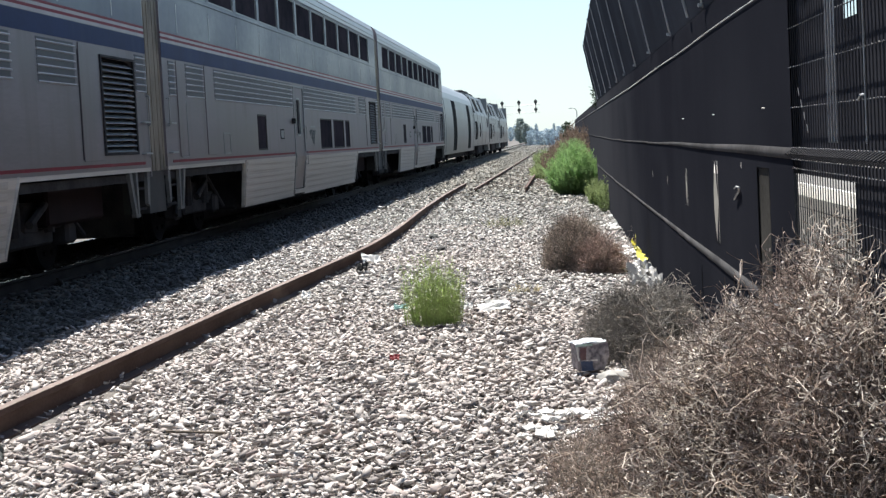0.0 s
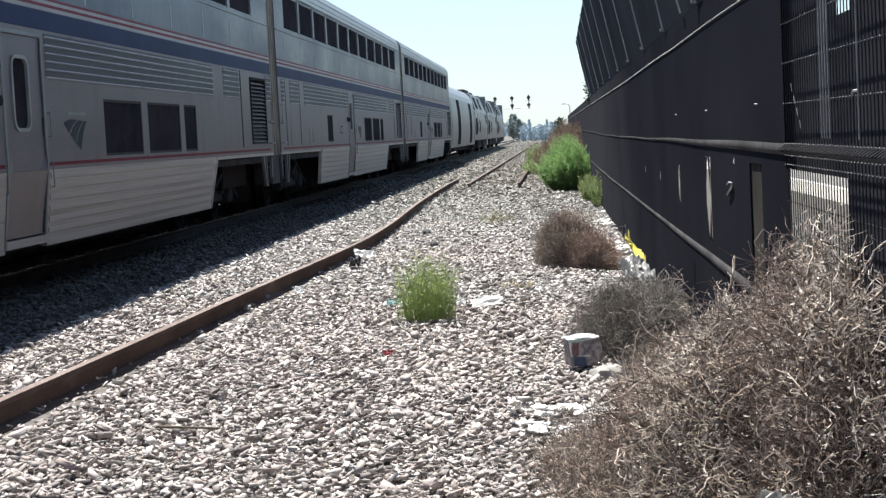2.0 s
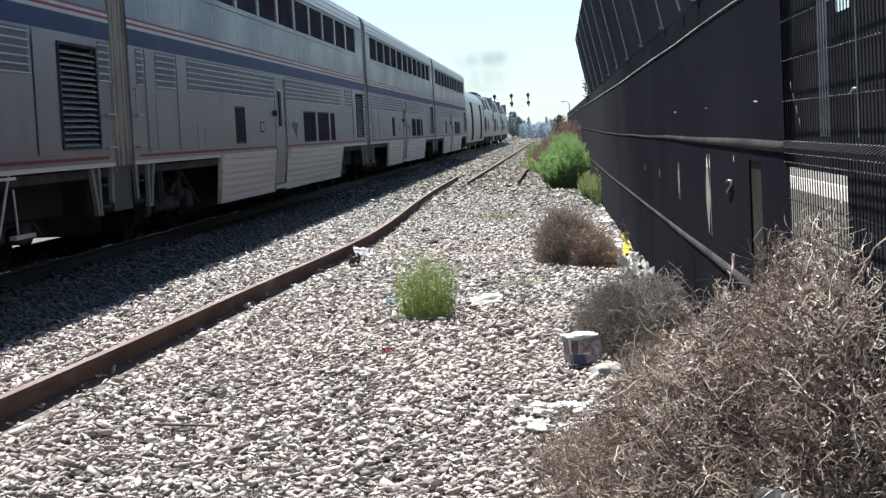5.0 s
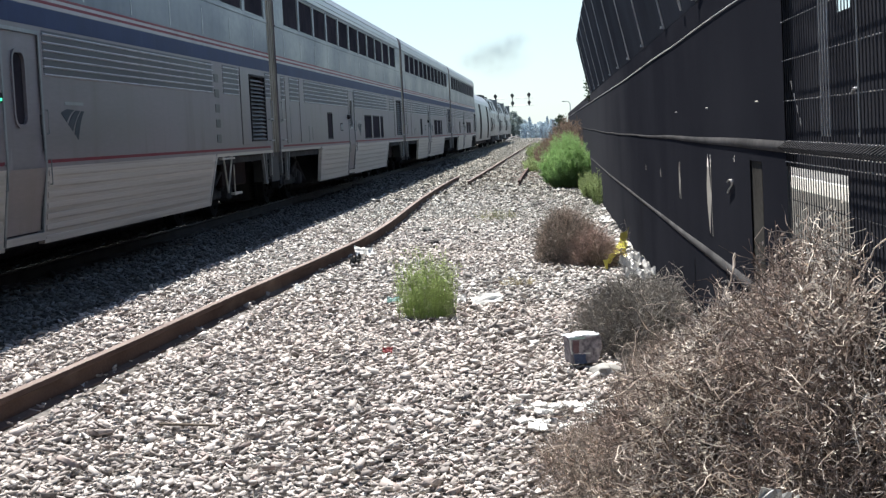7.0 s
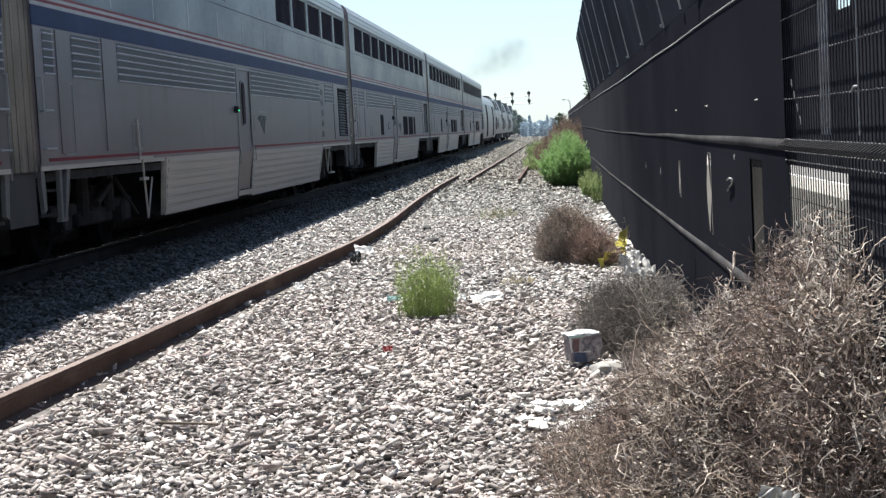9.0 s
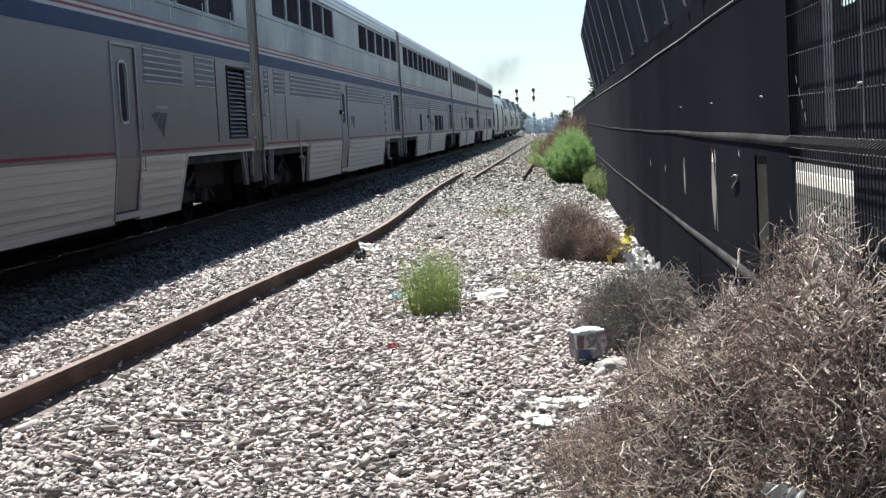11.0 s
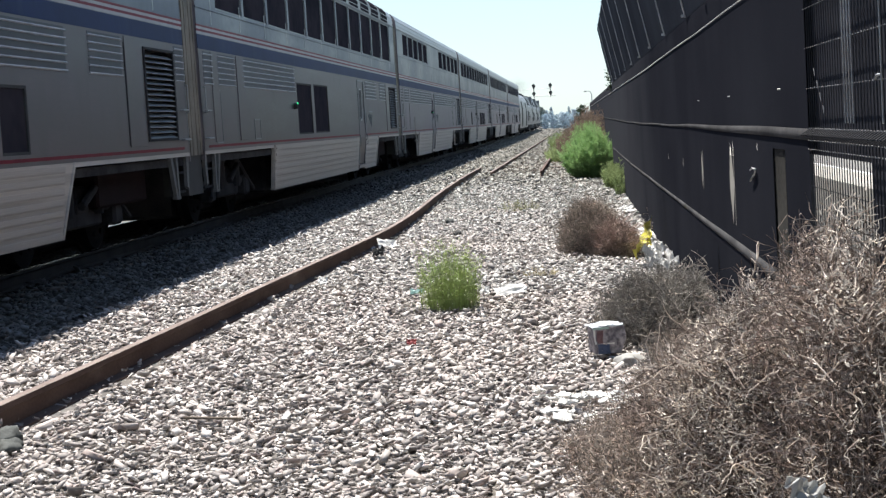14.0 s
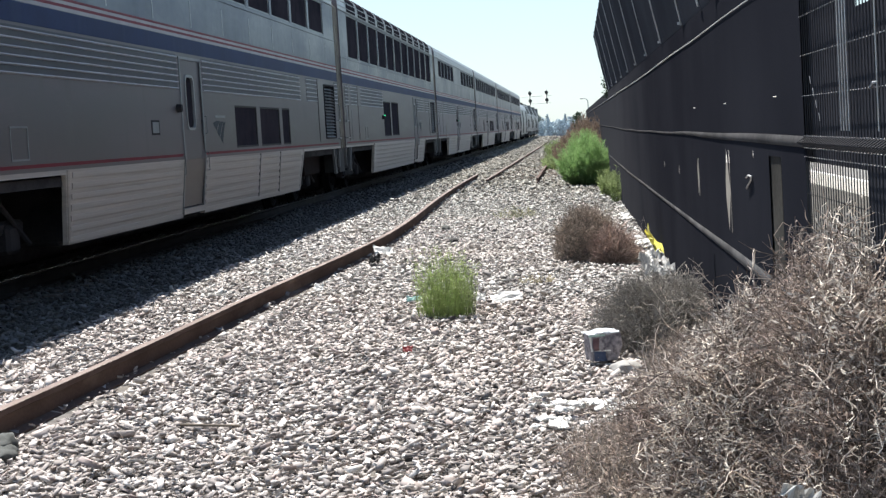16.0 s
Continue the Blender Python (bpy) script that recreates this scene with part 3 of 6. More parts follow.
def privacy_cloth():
    """Black knitted fabric with haze painted in: greyer towards the far end, in uneven patches."""
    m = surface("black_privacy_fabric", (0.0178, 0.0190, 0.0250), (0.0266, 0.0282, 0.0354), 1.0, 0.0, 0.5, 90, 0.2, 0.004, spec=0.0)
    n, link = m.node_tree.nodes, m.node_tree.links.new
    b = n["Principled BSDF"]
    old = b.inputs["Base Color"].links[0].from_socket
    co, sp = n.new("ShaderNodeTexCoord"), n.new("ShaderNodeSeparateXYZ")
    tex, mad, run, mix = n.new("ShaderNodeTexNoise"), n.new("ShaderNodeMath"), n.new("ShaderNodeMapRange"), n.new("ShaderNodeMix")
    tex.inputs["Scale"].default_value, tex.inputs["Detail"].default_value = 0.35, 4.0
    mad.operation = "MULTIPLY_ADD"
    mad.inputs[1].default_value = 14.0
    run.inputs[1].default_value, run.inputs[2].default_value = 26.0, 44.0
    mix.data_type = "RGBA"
    # haze put into the far colour
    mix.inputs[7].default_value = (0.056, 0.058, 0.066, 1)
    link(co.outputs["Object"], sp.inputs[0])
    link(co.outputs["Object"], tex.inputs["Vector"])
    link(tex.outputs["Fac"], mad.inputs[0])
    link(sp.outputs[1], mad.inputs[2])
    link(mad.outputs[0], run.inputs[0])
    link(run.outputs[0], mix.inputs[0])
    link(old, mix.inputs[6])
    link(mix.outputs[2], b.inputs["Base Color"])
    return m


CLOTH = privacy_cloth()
SCREEN = surface("thin_screen_fabric", (0.045, 0.046, 0.052), (0.068, 0.07, 0.078), 1.0, 0.0, 0.7, 60, 0.2, 0.004, through_light=0.4, spec=0.0)
WIRE_NEAR = surface("worn_black_wire", (0.0325, 0.03375, 0.03875), (0.05, 0.05125, 0.0575), 0.7, 0.0, 5, 60, 0.05, 0.001, spec=0.1)
WORN = surface("thin_worn_fabric", (0.05625, 0.05475, 0.05242), (0.1125, 0.1095, 0.1008), 0.95, 0.0, 1.2, 30, 0.2, 0.004, through_light=0.35, spec=0.0)
SEAM = surface("pale_seam", (0.34, 0.34, 0.34), (0.544, 0.544, 0.5355), 0.95, 0.0, 3, 30, 0.2, 0.004, spec=0.05)
# grey of this fold stands for the light on its edge
FOLD_LIT = surface("lit_fabric_fold", (0.048, 0.0472, 0.0492), (0.092, 0.0904, 0.09184), 0.9, 0.0, 1.5, 30, 0.2, 0.004, spec=0.04)
FABRIC_MESH = surface("shaded_privacy_fabric", (0.03732, 0.03853, 0.04682), (0.05418, 0.05538, 0.0653), 1.0, 0.0, 0.5, 90, 0.2, 0.004, spec=0.0)
FOLD_LIT_LOW = surface("pale_lit_fold", (0.075, 0.074, 0.077), (0.15, 0.147, 0.148), 0.95, 0.0, 1.5, 30, 0.2, 0.004, spec=0.04)
build_fence()


def far_side():
    """Plain wall added out of view beyond the fence, to darken what the train reflects."""
    w = part("warehouse_wall", boxed(9, 9.4, -40, 180, -0.3, 4.0), DULL_WALL)
    tagged(w, "plain dull brown wall added unseen beyond the fence", "wall", kind="structure")


DULL_WALL = surface("dull_brown_render", (0.09, 0.085, 0.08), (0.14, 0.13, 0.12), 0.9, 0.0, 0.4, 12, 0.2, 0.01)
far_side()


# ---- the train ----
GAP = 46.53            # place of the coupling ahead of the third coach at the start
PITCH = 25.91


def travel(t):
    s = t / 16
    return 74.841 * s + 9.789 * s * s + 8.924 * s ** 3


HALF = 1.55


def shell(parent, y0, y1, roof_pts, floor=1.13, wall_top=4.40):
    """Roof, far side and ends of a car body."""
    bm = bmesh.new()
    pts = roof_pts + [(-x, z) for x, z in reversed(roof_pts[:-1])]
    a = [bm.verts.new((x, y0, z)) for x, z in pts]
    b = [bm.verts.new((x, y1, z)) for x, z in pts]
    for i in range(len(pts) - 1):
        bm.faces.new((a[i], b[i], b[i + 1], a[i + 1]))
    part("roof", bm, ROOF, parent, "pale metal roof with rounded edges", smooth=True)
    # drip rail and the long beads of the rounded roof edge
    part("drip_rail", boxed(HALF - 0.01, HALF + 0.022, y0, y1, 4.392, 4.412), GREY, parent)
    for x, z, r in ((1.549, 4.51, 0.014), (1.538, 4.64, 0.016), (1.465, 4.785, 0.014), (1.31, 4.883, 0.012)):
        bm = bmesh.new()
        rod(bm, (x, y0, z), (x, y1, z), r, seg=6)
        part("roof_bead", bm, ROOF, parent)
    bm = bmesh.new()
    box(bm, -HALF, -HALF + 0.05, y0, y1, 0.5, wall_top)
    part("far_side", bm, STEEL, parent)
    part("floor", boxed(-HALF + 0.06, HALF - 0.06, y0 + 0.05, y1 - 0.05, floor - 0.1, floor), UNDER, parent)
    for y, d in ((y0, 0.04), (y1, -0.04)):
        bm = bmesh.new()
        r = [bm.verts.new((x, y, z)) for x, z in [(HALF, floor - 0.05)] + pts + [(-HALF, floor - 0.05)]]
        bm.faces.new(r)
        bm.normal_update()
        bmesh.ops.solidify(bm, geom=bm.faces[:], thickness=d)
        part("end_wall", bm, STEEL, parent)


ROOF_HIGH = [(1.55, 4.40), (1.547, 4.59), (1.51, 4.73), (1.42, 4.84), (1.20, 4.925), (0.8, 4.98), (0.35, 5.015), (0.0, 5.02)]


def window(parent, x, y0, y1, z0, z1, frame_mat=None, rim=0.03):
    bm = bmesh.new()
    for a in ((y0, y0 + rim, z0, z1), (y1 - rim, y1, z0, z1), (y0 + rim, y1 - rim, z0, z0 + rim), (y0 + rim, y1 - rim, z1 - rim, z1)):
        box(bm, x - 0.04, x - 0.006, *a)
    w = part("window", bm, frame_mat or RUBBER, parent)
    part("pane", boxed(x - 0.034, x - 0.024, y0 + rim - 0.005, y1 - rim + 0.005, z0 + rim - 0.005, z1 - rim + 0.005), GLASS, w, "dark tinted glass")
    return w


def louvre(parent, x, y0, y1, z0, z1, slats=16):
    bm = bmesh.new()
    for a in ((y0 - 0.05, y0, z0 - 0.03, z1 + 0.03), (y1, y1 + 0.05, z0 - 0.03, z1 + 0.03), (y0, y1, z0 - 0.03, z0), (y0, y1, z1, z1 + 0.03)):
        box(bm, x - 0.02, x + 0.018, *a)
    box(bm, x - 0.12, x - 0.10, y0, y1, z0, z1)
    w = part("louvre", bm, UNDER, parent, "black louvred air grille")
    bm = bmesh.new()
    v = [bm.verts.new(c) for c in ((0.012, y0, 0.0), (0.012, y1, 0.0), (-0.075, y1, 0.05), (-0.075, y0, 0.05))]
    bm.faces.new(v)
    bm.normal_update()
    bmesh.ops.solidify(bm, geom=bm.faces[:], thickness=0.006)
    s0 = part("slat", bm, GREY, w)
    for i in range(slats):
        o = s0 if i == 0 else new("slat", s0.data)
        o.parent = w
        o.location = (x, 0, z0 + 0.01 + (z1 - z0 - 0.03) * i / slats)
    return w


def flutes(parent, x, spans, tops, name="rib", material=None, section=((-0.002, 0.008), (0.014, 0.006), (0.022, -0.001), (0.022, -0.007), (0.012, -0.013), (-0.002, -0.015)), tuck=False):
    """Horizontal ribs on the body side, one long rounded bar each."""
    n = len(section)
    for y0, y1 in spans:
        verts = [(a, y, b) for y in (0, y1 - y0) for a, b in section]
        faces = [(k, k + n, (k + 1) % n + n, (k + 1) % n) for k in range(n)] + [tuple(range(n)), tuple(reversed(range(n, 2 * n)))]
        first = None
        for z in tops:
            if first is None:
                first = o = raw(name, verts, faces, material or STEEL, parent)
            else:
                o = new(name, first.data)
                o.parent = parent
            o.location = (x - (tuck_in(z) if tuck else 0), y0, z)


def tuck_in(z):
    """How far the skirt falls inwards below the sill."""
    return 0.115 * max(0.0, 1.2 - z)


def tucked(bm):
    for v in bm.verts:
        v.co.x -= tuck_in(v.co.z)
    return bm


def stripe(parent, name, x, y0, y1, z0, z1, material, label, proud=0.004):
    part(name, boxed(x - 0.003, x + proud, y0, y1, z0, z1), material, parent, label)


def bogie(parent, y, wheelbase=2.6, radius=0.46):
    b = empty("bogie", 0, y, RAIL_TOP_Z - BODY)
    b.parent = parent
    bm = bmesh.new()
    for s in (-1, 1):
        x = 1.02 * s
        box(bm, x - 0.07, x + 0.07, -0.75, 0.75, 0.36, 0.56, 0.03)
        for e in (-1, 1):
            box(bm, x - 0.06, x + 0.06, e * 0.72 if e > 0 else -1.75, 1.75 if e > 0 else -0.72, 0.52, 0.66, 0.03)
            box(bm, x - 0.09, x + 0.12, e * wheelbase / 2 - 0.17, e * wheelbase / 2 + 0.17, 0.32, 0.62, 0.04)
            rod(bm, (x + 0.04, e * 0.55, 0.50), (x + 0.04, e * 0.55, 0.98), 0.11, seg=10)
            rod(bm, (x + 0.15, e * 1.62, 0.4), (x + 0.05, e * 0.95, 0.92), 0.03, seg=6)
        rod(bm, (x + 0.16, -0.3, 0.62), (x + 0.16, 0.35, 0.86), 0.05, seg=8)
    box(bm, -1.1, 1.1, -0.25, 0.25, 0.5, 0.85, 0.04)
    f = part("frame", bm, UNDER, b, "sooty black truck frame")
    for e in (-1, 1):
        bm = bmesh.new()
        for s in (-1, 1):
            rod(bm, (s * 0.69, 0, 0), (s * 0.82, 0, 0), radius - 0.02, radius - 0.03, seg=28)
            rod(bm, (s * 0.66, 0, 0), (s * 0.70, 0, 0), radius + 0.025, seg=28)
            for k in range(6):
                a = k * math.pi / 3
                rod(bm, (s * 0.82, 0.27 * math.cos(a), 0.27 * math.sin(a)), (s * 0.85, 0.27 * math.cos(a), 0.27 * math.sin(a)), 0.035, seg=6)
        rod(bm, (-0.98, 0, 0), (0.98, 0, 0), 0.08, seg=10)
        w = part("wheelset", bm, WHEEL, b, "worn steel wheels on an axle")
        w.location = (0, e * wheelbase / 2, radius)
        WHEELS.append((w, e * wheelbase / 2, radius))
    return b


WHEELS = []
MAROON = surface("sooty_maroon_paint", (0.0108, 0.00528, 0.00624), (0.0168, 0.00864, 0.00936), 0.8, 0.0, 2, 30, 0.1, 0.003, spec=0.1)
STEP_GREY = surface("grimy_step_steel", (0.115, 0.115, 0.1127), (0.184, 0.1805, 0.1725), 0.7, 0.1, 2, 30, 0.1, 0.003, spec=0.2)
BRIGHT = surface("bright_metal_trim", (0.30, 0.30, 0.30), (0.40, 0.40, 0.39), 0.45, 0.5, 2, 30, 0.05, 0.002, spec=0.3)
EMBLEM = surface("faded_blue_emblem", (0.0165, 0.02475, 0.036), (0.0264, 0.0363, 0.0504), 0.5, 0.0, 1.5, 30, 0.05, 0.002, spec=0.12)


def logo(parent, x, y, z, s=1.0):
    """A plain swept mark: three dark bands that fan from a slanting lower edge up to a level top."""
    foot = (Vector((0.0, 0.175)), Vector((0.58, -0.12)))
    head = (Vector((0.24, 0.22)), Vector((0.85, 0.20)))
    bm = bmesh.new()

    def edge(f, h):
        a, c = foot[0].lerp(foot[1], f), head[0].lerp(head[1], h)
        b = Vector((0.6 * a.x + 0.4 * c.x, 0.3 * a.y + 0.7 * c.y))
        return [bm.verts.new((x + 0.003, y + s * q.x, z + s * q.y)) for q in (a.lerp(b, k / 6).lerp(b.lerp(c, k / 6), k / 6) for k in range(7))]

    for f0, h0, f1, h1 in ((0.0, 0.0, 0.33, 0.42), (0.42, 0.50, 0.68, 0.78), (0.76, 0.85, 1.0, 1.0)):
        left, right = edge(f0, h0), edge(f1, h1)
        for k in range(6):
            bm.faces.new((left[k], right[k], right[k + 1], left[k + 1]))
    bmesh.ops.recalc_face_normals(bm, faces=bm.faces[:])
    bm.normal_update()
    bmesh.ops.solidify(bm, geom=bm.faces[:], thickness=0.003)
    part("emblem", bm, EMBLEM, parent, "dark blue swept emblem")
    part("lettering_bar", boxed(x, x + 0.004, y + 0.16 * s, y + 0.84 * s, z + 0.265 * s, z + 0.300 * s), GREY, parent)


def prism(bm, x0, x1, outline):
    """A flat plate with an outline of (y, z) points, from x0 to x1."""
    a = [bm.verts.new((x0, y, z)) for y, z in outline]
    b = [bm.verts.new((x1, y, z)) for y, z in outline]
    n = len(a)
    bm.faces.new(a)
    bm.faces.new(list(reversed(b)))
    for k in range(n):
        bm.faces.new((a[(k + 1) % n], a[k], b[k], b[(k + 1) % n]))
    bmesh.ops.recalc_face_normals(bm, faces=bm.faces[:])


def side_ends(parent, y0, y1, x):
    """Tapered stirrup steps and grab irons at both ends of a coach side."""
    for y, d in ((y0, 1), (y1, -1)):
        def at(*pts):
            return [(y + d * a, z) for a, z in pts]
        bm = bmesh.new()
        prism(bm, x - 0.06, x - 0.012, at((0.94, 1.2), (1.06, 1.2), (0.84, 0.62), (0.76, 0.62)))
        prism(bm, x - 0.06, x - 0.014, at((0.66, 1.2), (0.75, 1.2), (0.72, 0.62), (0.65, 0.62)))
        prism(bm, x - 0.07, x - 0.01, at((0.63, 0.625), (0.86, 0.625), (0.84, 0.585), (0.64, 0.585)))
        part("corner_step", bm, STEP_GREY, parent, "pale V-shaped step hanger")
        bm = bmesh.new()
        prism(bm, x - 0.065, x - 0.02, at((0.03, 1.2), (0.17, 1.2), (0.20, 0.74), (0.11, 0.70)))
        part("corner_step", bm, STEP_GREY, parent, "pale tapered step hanger")
        for z in (0.66, 0.92):
            q = sorted((y + d * 0.12, y + d * 0.76))
            part("step_tread", boxed(x - 0.10, x - 0.07, q[0], q[1], z, z + 0.03), UNDER, parent)
        for z, w in ((1.38, 0.16), (1.78, 0.14)):
            bm = bmesh.new()
            q = y + d * 0.27
            rod(bm, (x + 0.05, q - w, z), (x + 0.05, q + w, z), 0.012)
            rod(bm, (x, q - w, z), (x + 0.05, q - w, z), 0.012)
            rod(bm, (x, q + w, z), (x + 0.05, q + w, z), 0.012)
            part("grab_iron", bm, BRIGHT, parent)
        bm = bmesh.new()
        q = y + d * 0.1
        rod(bm, (x + 0.045, q, 1.75), (x + 0.045, q, 2.12), 0.011)
        rod(bm, (x, q, 1.75), (x + 0.045, q, 1.75), 0.011)
        rod(bm, (x, q, 2.12), (x + 0.045, q, 2.12), 0.011)
        part("grab_iron", bm, BRIGHT, parent)


def diaphragm(parent, y, ya):
    """Folding gangway frame between two coaches."""
    a, b = sorted((y, ya))
    n = 5
    for i in range(n):
        p = a + (b - a) * i / n
        q = a + (b - a) * (i + 1) / n - 0.005
        g = 0.006 * (i % 2)
        # one hoop: up one side, over the top and down the other
        outer = [(1.52 - g, 1.15), (1.52 - g, 4.42), (1.42 - g, 4.55), (1.15, 4.6 - g), (-1.15, 4.6 - g), (-1.42 + g, 4.55), (-1.52 + g, 4.42), (-1.52 + g, 1.15)]
        inner = [(1.16, 1.15), (1.16, 4.25), (1.14, 4.32), (1.05, 4.38), (-1.05, 4.38), (-1.14, 4.32), (-1.16, 4.25), (-1.16, 1.15)]
        bm = bmesh.new()
        rings = [[bm.verts.new((x, yy, z)) for x, z in line] for yy, line in ((p, outer), (q, outer), (q, inner), (p, inner))]
        for u in range(4):
            for k in range(7):
                r0, r1 = rings[u], rings[(u + 1) % 4]
                bm.faces.new((r0[k], r1[k], r1[k + 1], r0[k + 1]))
        bmesh.ops.recalc_face_normals(bm, faces=bm.faces[:])
        part("gangway_fold", bm, BELLOWS, parent, "weathered rubber gangway fold")
    for s in (-1, 1):
        x0, x1 = sorted((s * 1.14, s * 1.49))
        part("buffer_plate", boxed(x0, x1, a, b, 0.60, 1.15), RUBBER, parent, "black lower buffer plate")


def rounded_ring(bm, x0, x1, y0, y1, z0, z1, r, w):
    """A ring with rounded corners round an upright opening, w wide, from depth x0 to x1."""
    def outline(inset):
        rr = max(0.02, r - inset)
        c = [(y1 - inset - rr, z1 - inset - rr, 0), (y0 + inset + rr, z1 - inset - rr, 90), (y0 + inset + rr, z0 + inset + rr, 180), (y1 - inset - rr, z0 + inset + rr, 270)]
        return [(a + rr * math.cos(radians(s + 22.5 * k)), b + rr * math.sin(radians(s + 22.5 * k))) for a, b, s in c for k in range(5)]
    o, i = outline(0.0), outline(w)
    n = len(o)
    rings = [[bm.verts.new((x, a, b)) for a, b in q] for x, q in ((x0, o), (x1, o), (x1, i), (x0, i))]
    for p, q in zip(rings, rings[1:]):
        for k in range(n):
            bm.faces.new((p[k], p[(k + 1) % n], q[(k + 1) % n], q[k]))


def coach_base(name, label):
    car = tagged(empty(name), label, "railway coach", group="coaches of the train")
    return car


Y0, Y1 = 0.44, 25.50   # ends of a coach body


RIB_TOPS = [2.606 - 0.0855 * i for i in range(6)]
SKIRT_TOPS = [1.165 - 0.115 * i for i in range(7)]


def coach(name, label, upper, lower, door, kind, steel=None):
    """A two-level coach: upper and lower are lists of window spans (y0, y1, z0, z1)."""
    car = coach_base(name, label)
    steel = steel or STEEL
    x = HALF
    dy0, dy1 = door
    lou = (23.48, 24.84, 1.405, 2.535)
    edge = 20.46          # rear edge of the leading wheel opening
    shell(car, Y0, Y1, ROOF_HIGH)
    # body side with all its openings
    bm = bmesh.new()
    holes = [(dy0, dy1, 1.2, 2.58)] + [w for w in lower] + [lou]
    holed(bm, x, Y0, Y1, 1.2, 2.67, holes, 0.05)
    part("side_wall", bm, steel, car)
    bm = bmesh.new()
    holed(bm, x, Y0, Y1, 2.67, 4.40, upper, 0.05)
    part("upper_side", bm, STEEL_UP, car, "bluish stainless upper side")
    # ribbed skirt between the wheel openings, falling inwards
    for a, b in ((5.68, dy0 - 0.05), (dy1 + 0.05, edge)):
        bm = boxed(x - 0.05, x, a, b, 0.44, 1.2)
        for v in bm.verts:
            if v.co.y > 20:
                v.co.y -= 0.0 if v.co.z > 1 else 0.30
            elif v.co.y < 6:
                v.co.y += 0.0 if v.co.z > 1 else 0.14
        part("skirt", tucked(bm), STEEL_LOW, car, "dusty ribbed skirt panel")
        part("skirt_edge", tucked(boxed(x - 0.05, x + 0.014, a + (0.14 if a < 6 else 0), b - (0.30 if b > 20 else 0), 0.40, 0.442)), STEEL_LOW, car, "folded lower edge of the skirt")
    flutes(car, x, [(5.9, dy0 - 0.12), (dy1 + 0.12, edge - 0.34)], SKIRT_TOPS, "skirt_rib", STEEL_LOW, ((-0.002, 0.004), (0.008, 0.0), (0.006, -0.05), (-0.002, -0.07)), True)
    # pale posts at the ends of the skirt
    for q, s in ((5.72, 0.14), (edge - 0.04, -0.30)):
        bm = bmesh.new()
        rod(bm, (x + 0.004, q, 1.2), (x + 0.004 - tuck_in(0.42), q + s, 0.42), 0.022, seg=6)
        part("skirt_post", bm, STEEL_LOW, car)
    # strip above the wheel openings
    for a, b in ((Y0, 5.68), (edge, Y1)):
        part("sill_strip", boxed(x - 0.05, x - 0.002, a, b, 1.15, 1.2), STEEL_LOW, car)
    # ribs below the blue band, groove shade and rib highlights put into their colours
    fields = ([(0.75, 1.1), (1.75, 2.85), (3.6, dy0 - 0.14), (dy1 + 0.14, 20.42), (21.2, 22.48), (24.96, 25.42)] if kind != "lounge" else
              [(0.7, 1.25), (1.6, 2.8), (3.4, 8.1), (18.3, 20.42), (21.2, 22.48), (24.96, 25.42)])
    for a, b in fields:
        part("rib_field", boxed(x - 0.002, x + 0.003, a + 0.015, b - 0.015, RIB_TOPS[-1] - 0.012, 2.64), GROOVE, car, "dark grooves between the ribs, shade in their colour")
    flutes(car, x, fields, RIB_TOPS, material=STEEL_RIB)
    # painted bands
    stripe(car, "blue_band", x, Y0, Y1, 2.672, 2.876, BLUE, "dark blue band")
    for za, zb, m, l in ((2.884, 2.924, WHITE, "white line"), (2.924, 2.958, RED, "red line"), (2.958, 2.994, WHITE, "white line"), (2.994, 3.024, RED, "red line")):
        stripe(car, "stripe", x, Y0, Y1, za, zb, m, l)
    for a, b in ((Y0 + 0.3, dy0 - 0.1), (dy1 + 0.1, Y1 - 0.3)):
        stripe(car, "stripe", x, a, b, 1.243, 1.279, RED, "red line")
    # pale strips painting glints on the upper joints, and the ledge under the windows
    for k in range(12):
        q = 1.42 + 2.06 * k
        part("panel_joint", boxed(x - 0.002, x + 0.003, q - 0.02, q + 0.02, 3.06, 3.46), BRIGHT, car)
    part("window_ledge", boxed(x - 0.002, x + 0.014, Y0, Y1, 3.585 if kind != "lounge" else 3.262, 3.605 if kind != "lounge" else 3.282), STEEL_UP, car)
    for a, b, c, d in upper:
        window(car, x, a, b, c, d, GREY, 0.026)
    for a, b, c, d in lower:
        window(car, x, a, b, c, d, RUBBER, 0.03)
    louvre(car, x, *lou)
    # door: the leaf bends inwards with the skirt below the sill
    bm = bmesh.new()
    mid = (dy0 + dy1) / 2 - 0.06
    dw = (mid - 0.23, mid + 0.23, 1.63, 2.35) if kind == "coach" else (mid - 0.18, mid + 0.18, 1.64, 2.38)
    holed(bm, x - 0.010, dy0, dy1, 1.2, 2.58, [dw], 0.0)
    holed(bm, x - 0.010, dy0, dy1, 0.54, 1.2, [], 0.0)
    bmesh.ops.remove_doubles(bm, verts=bm.verts, dist=1e-4)
    tucked(bm)
    bm.normal_update()
    bmesh.ops.solidify(bm, geom=bm.faces[:], thickness=0.02)
    d = part("door", bm, steel, car, "stainless coach door with a narrow window")
    bm = bmesh.new()
    rounded_ring(bm, x - 0.03, x + 0.004, dw[0] - 0.026, dw[1] + 0.026, dw[2] - 0.026, dw[3] + 0.026, 0.13, 0.034)
    part("door_window_frame", bm, steel if kind == "baggage" else BRIGHT, d, "bright metal window surround")
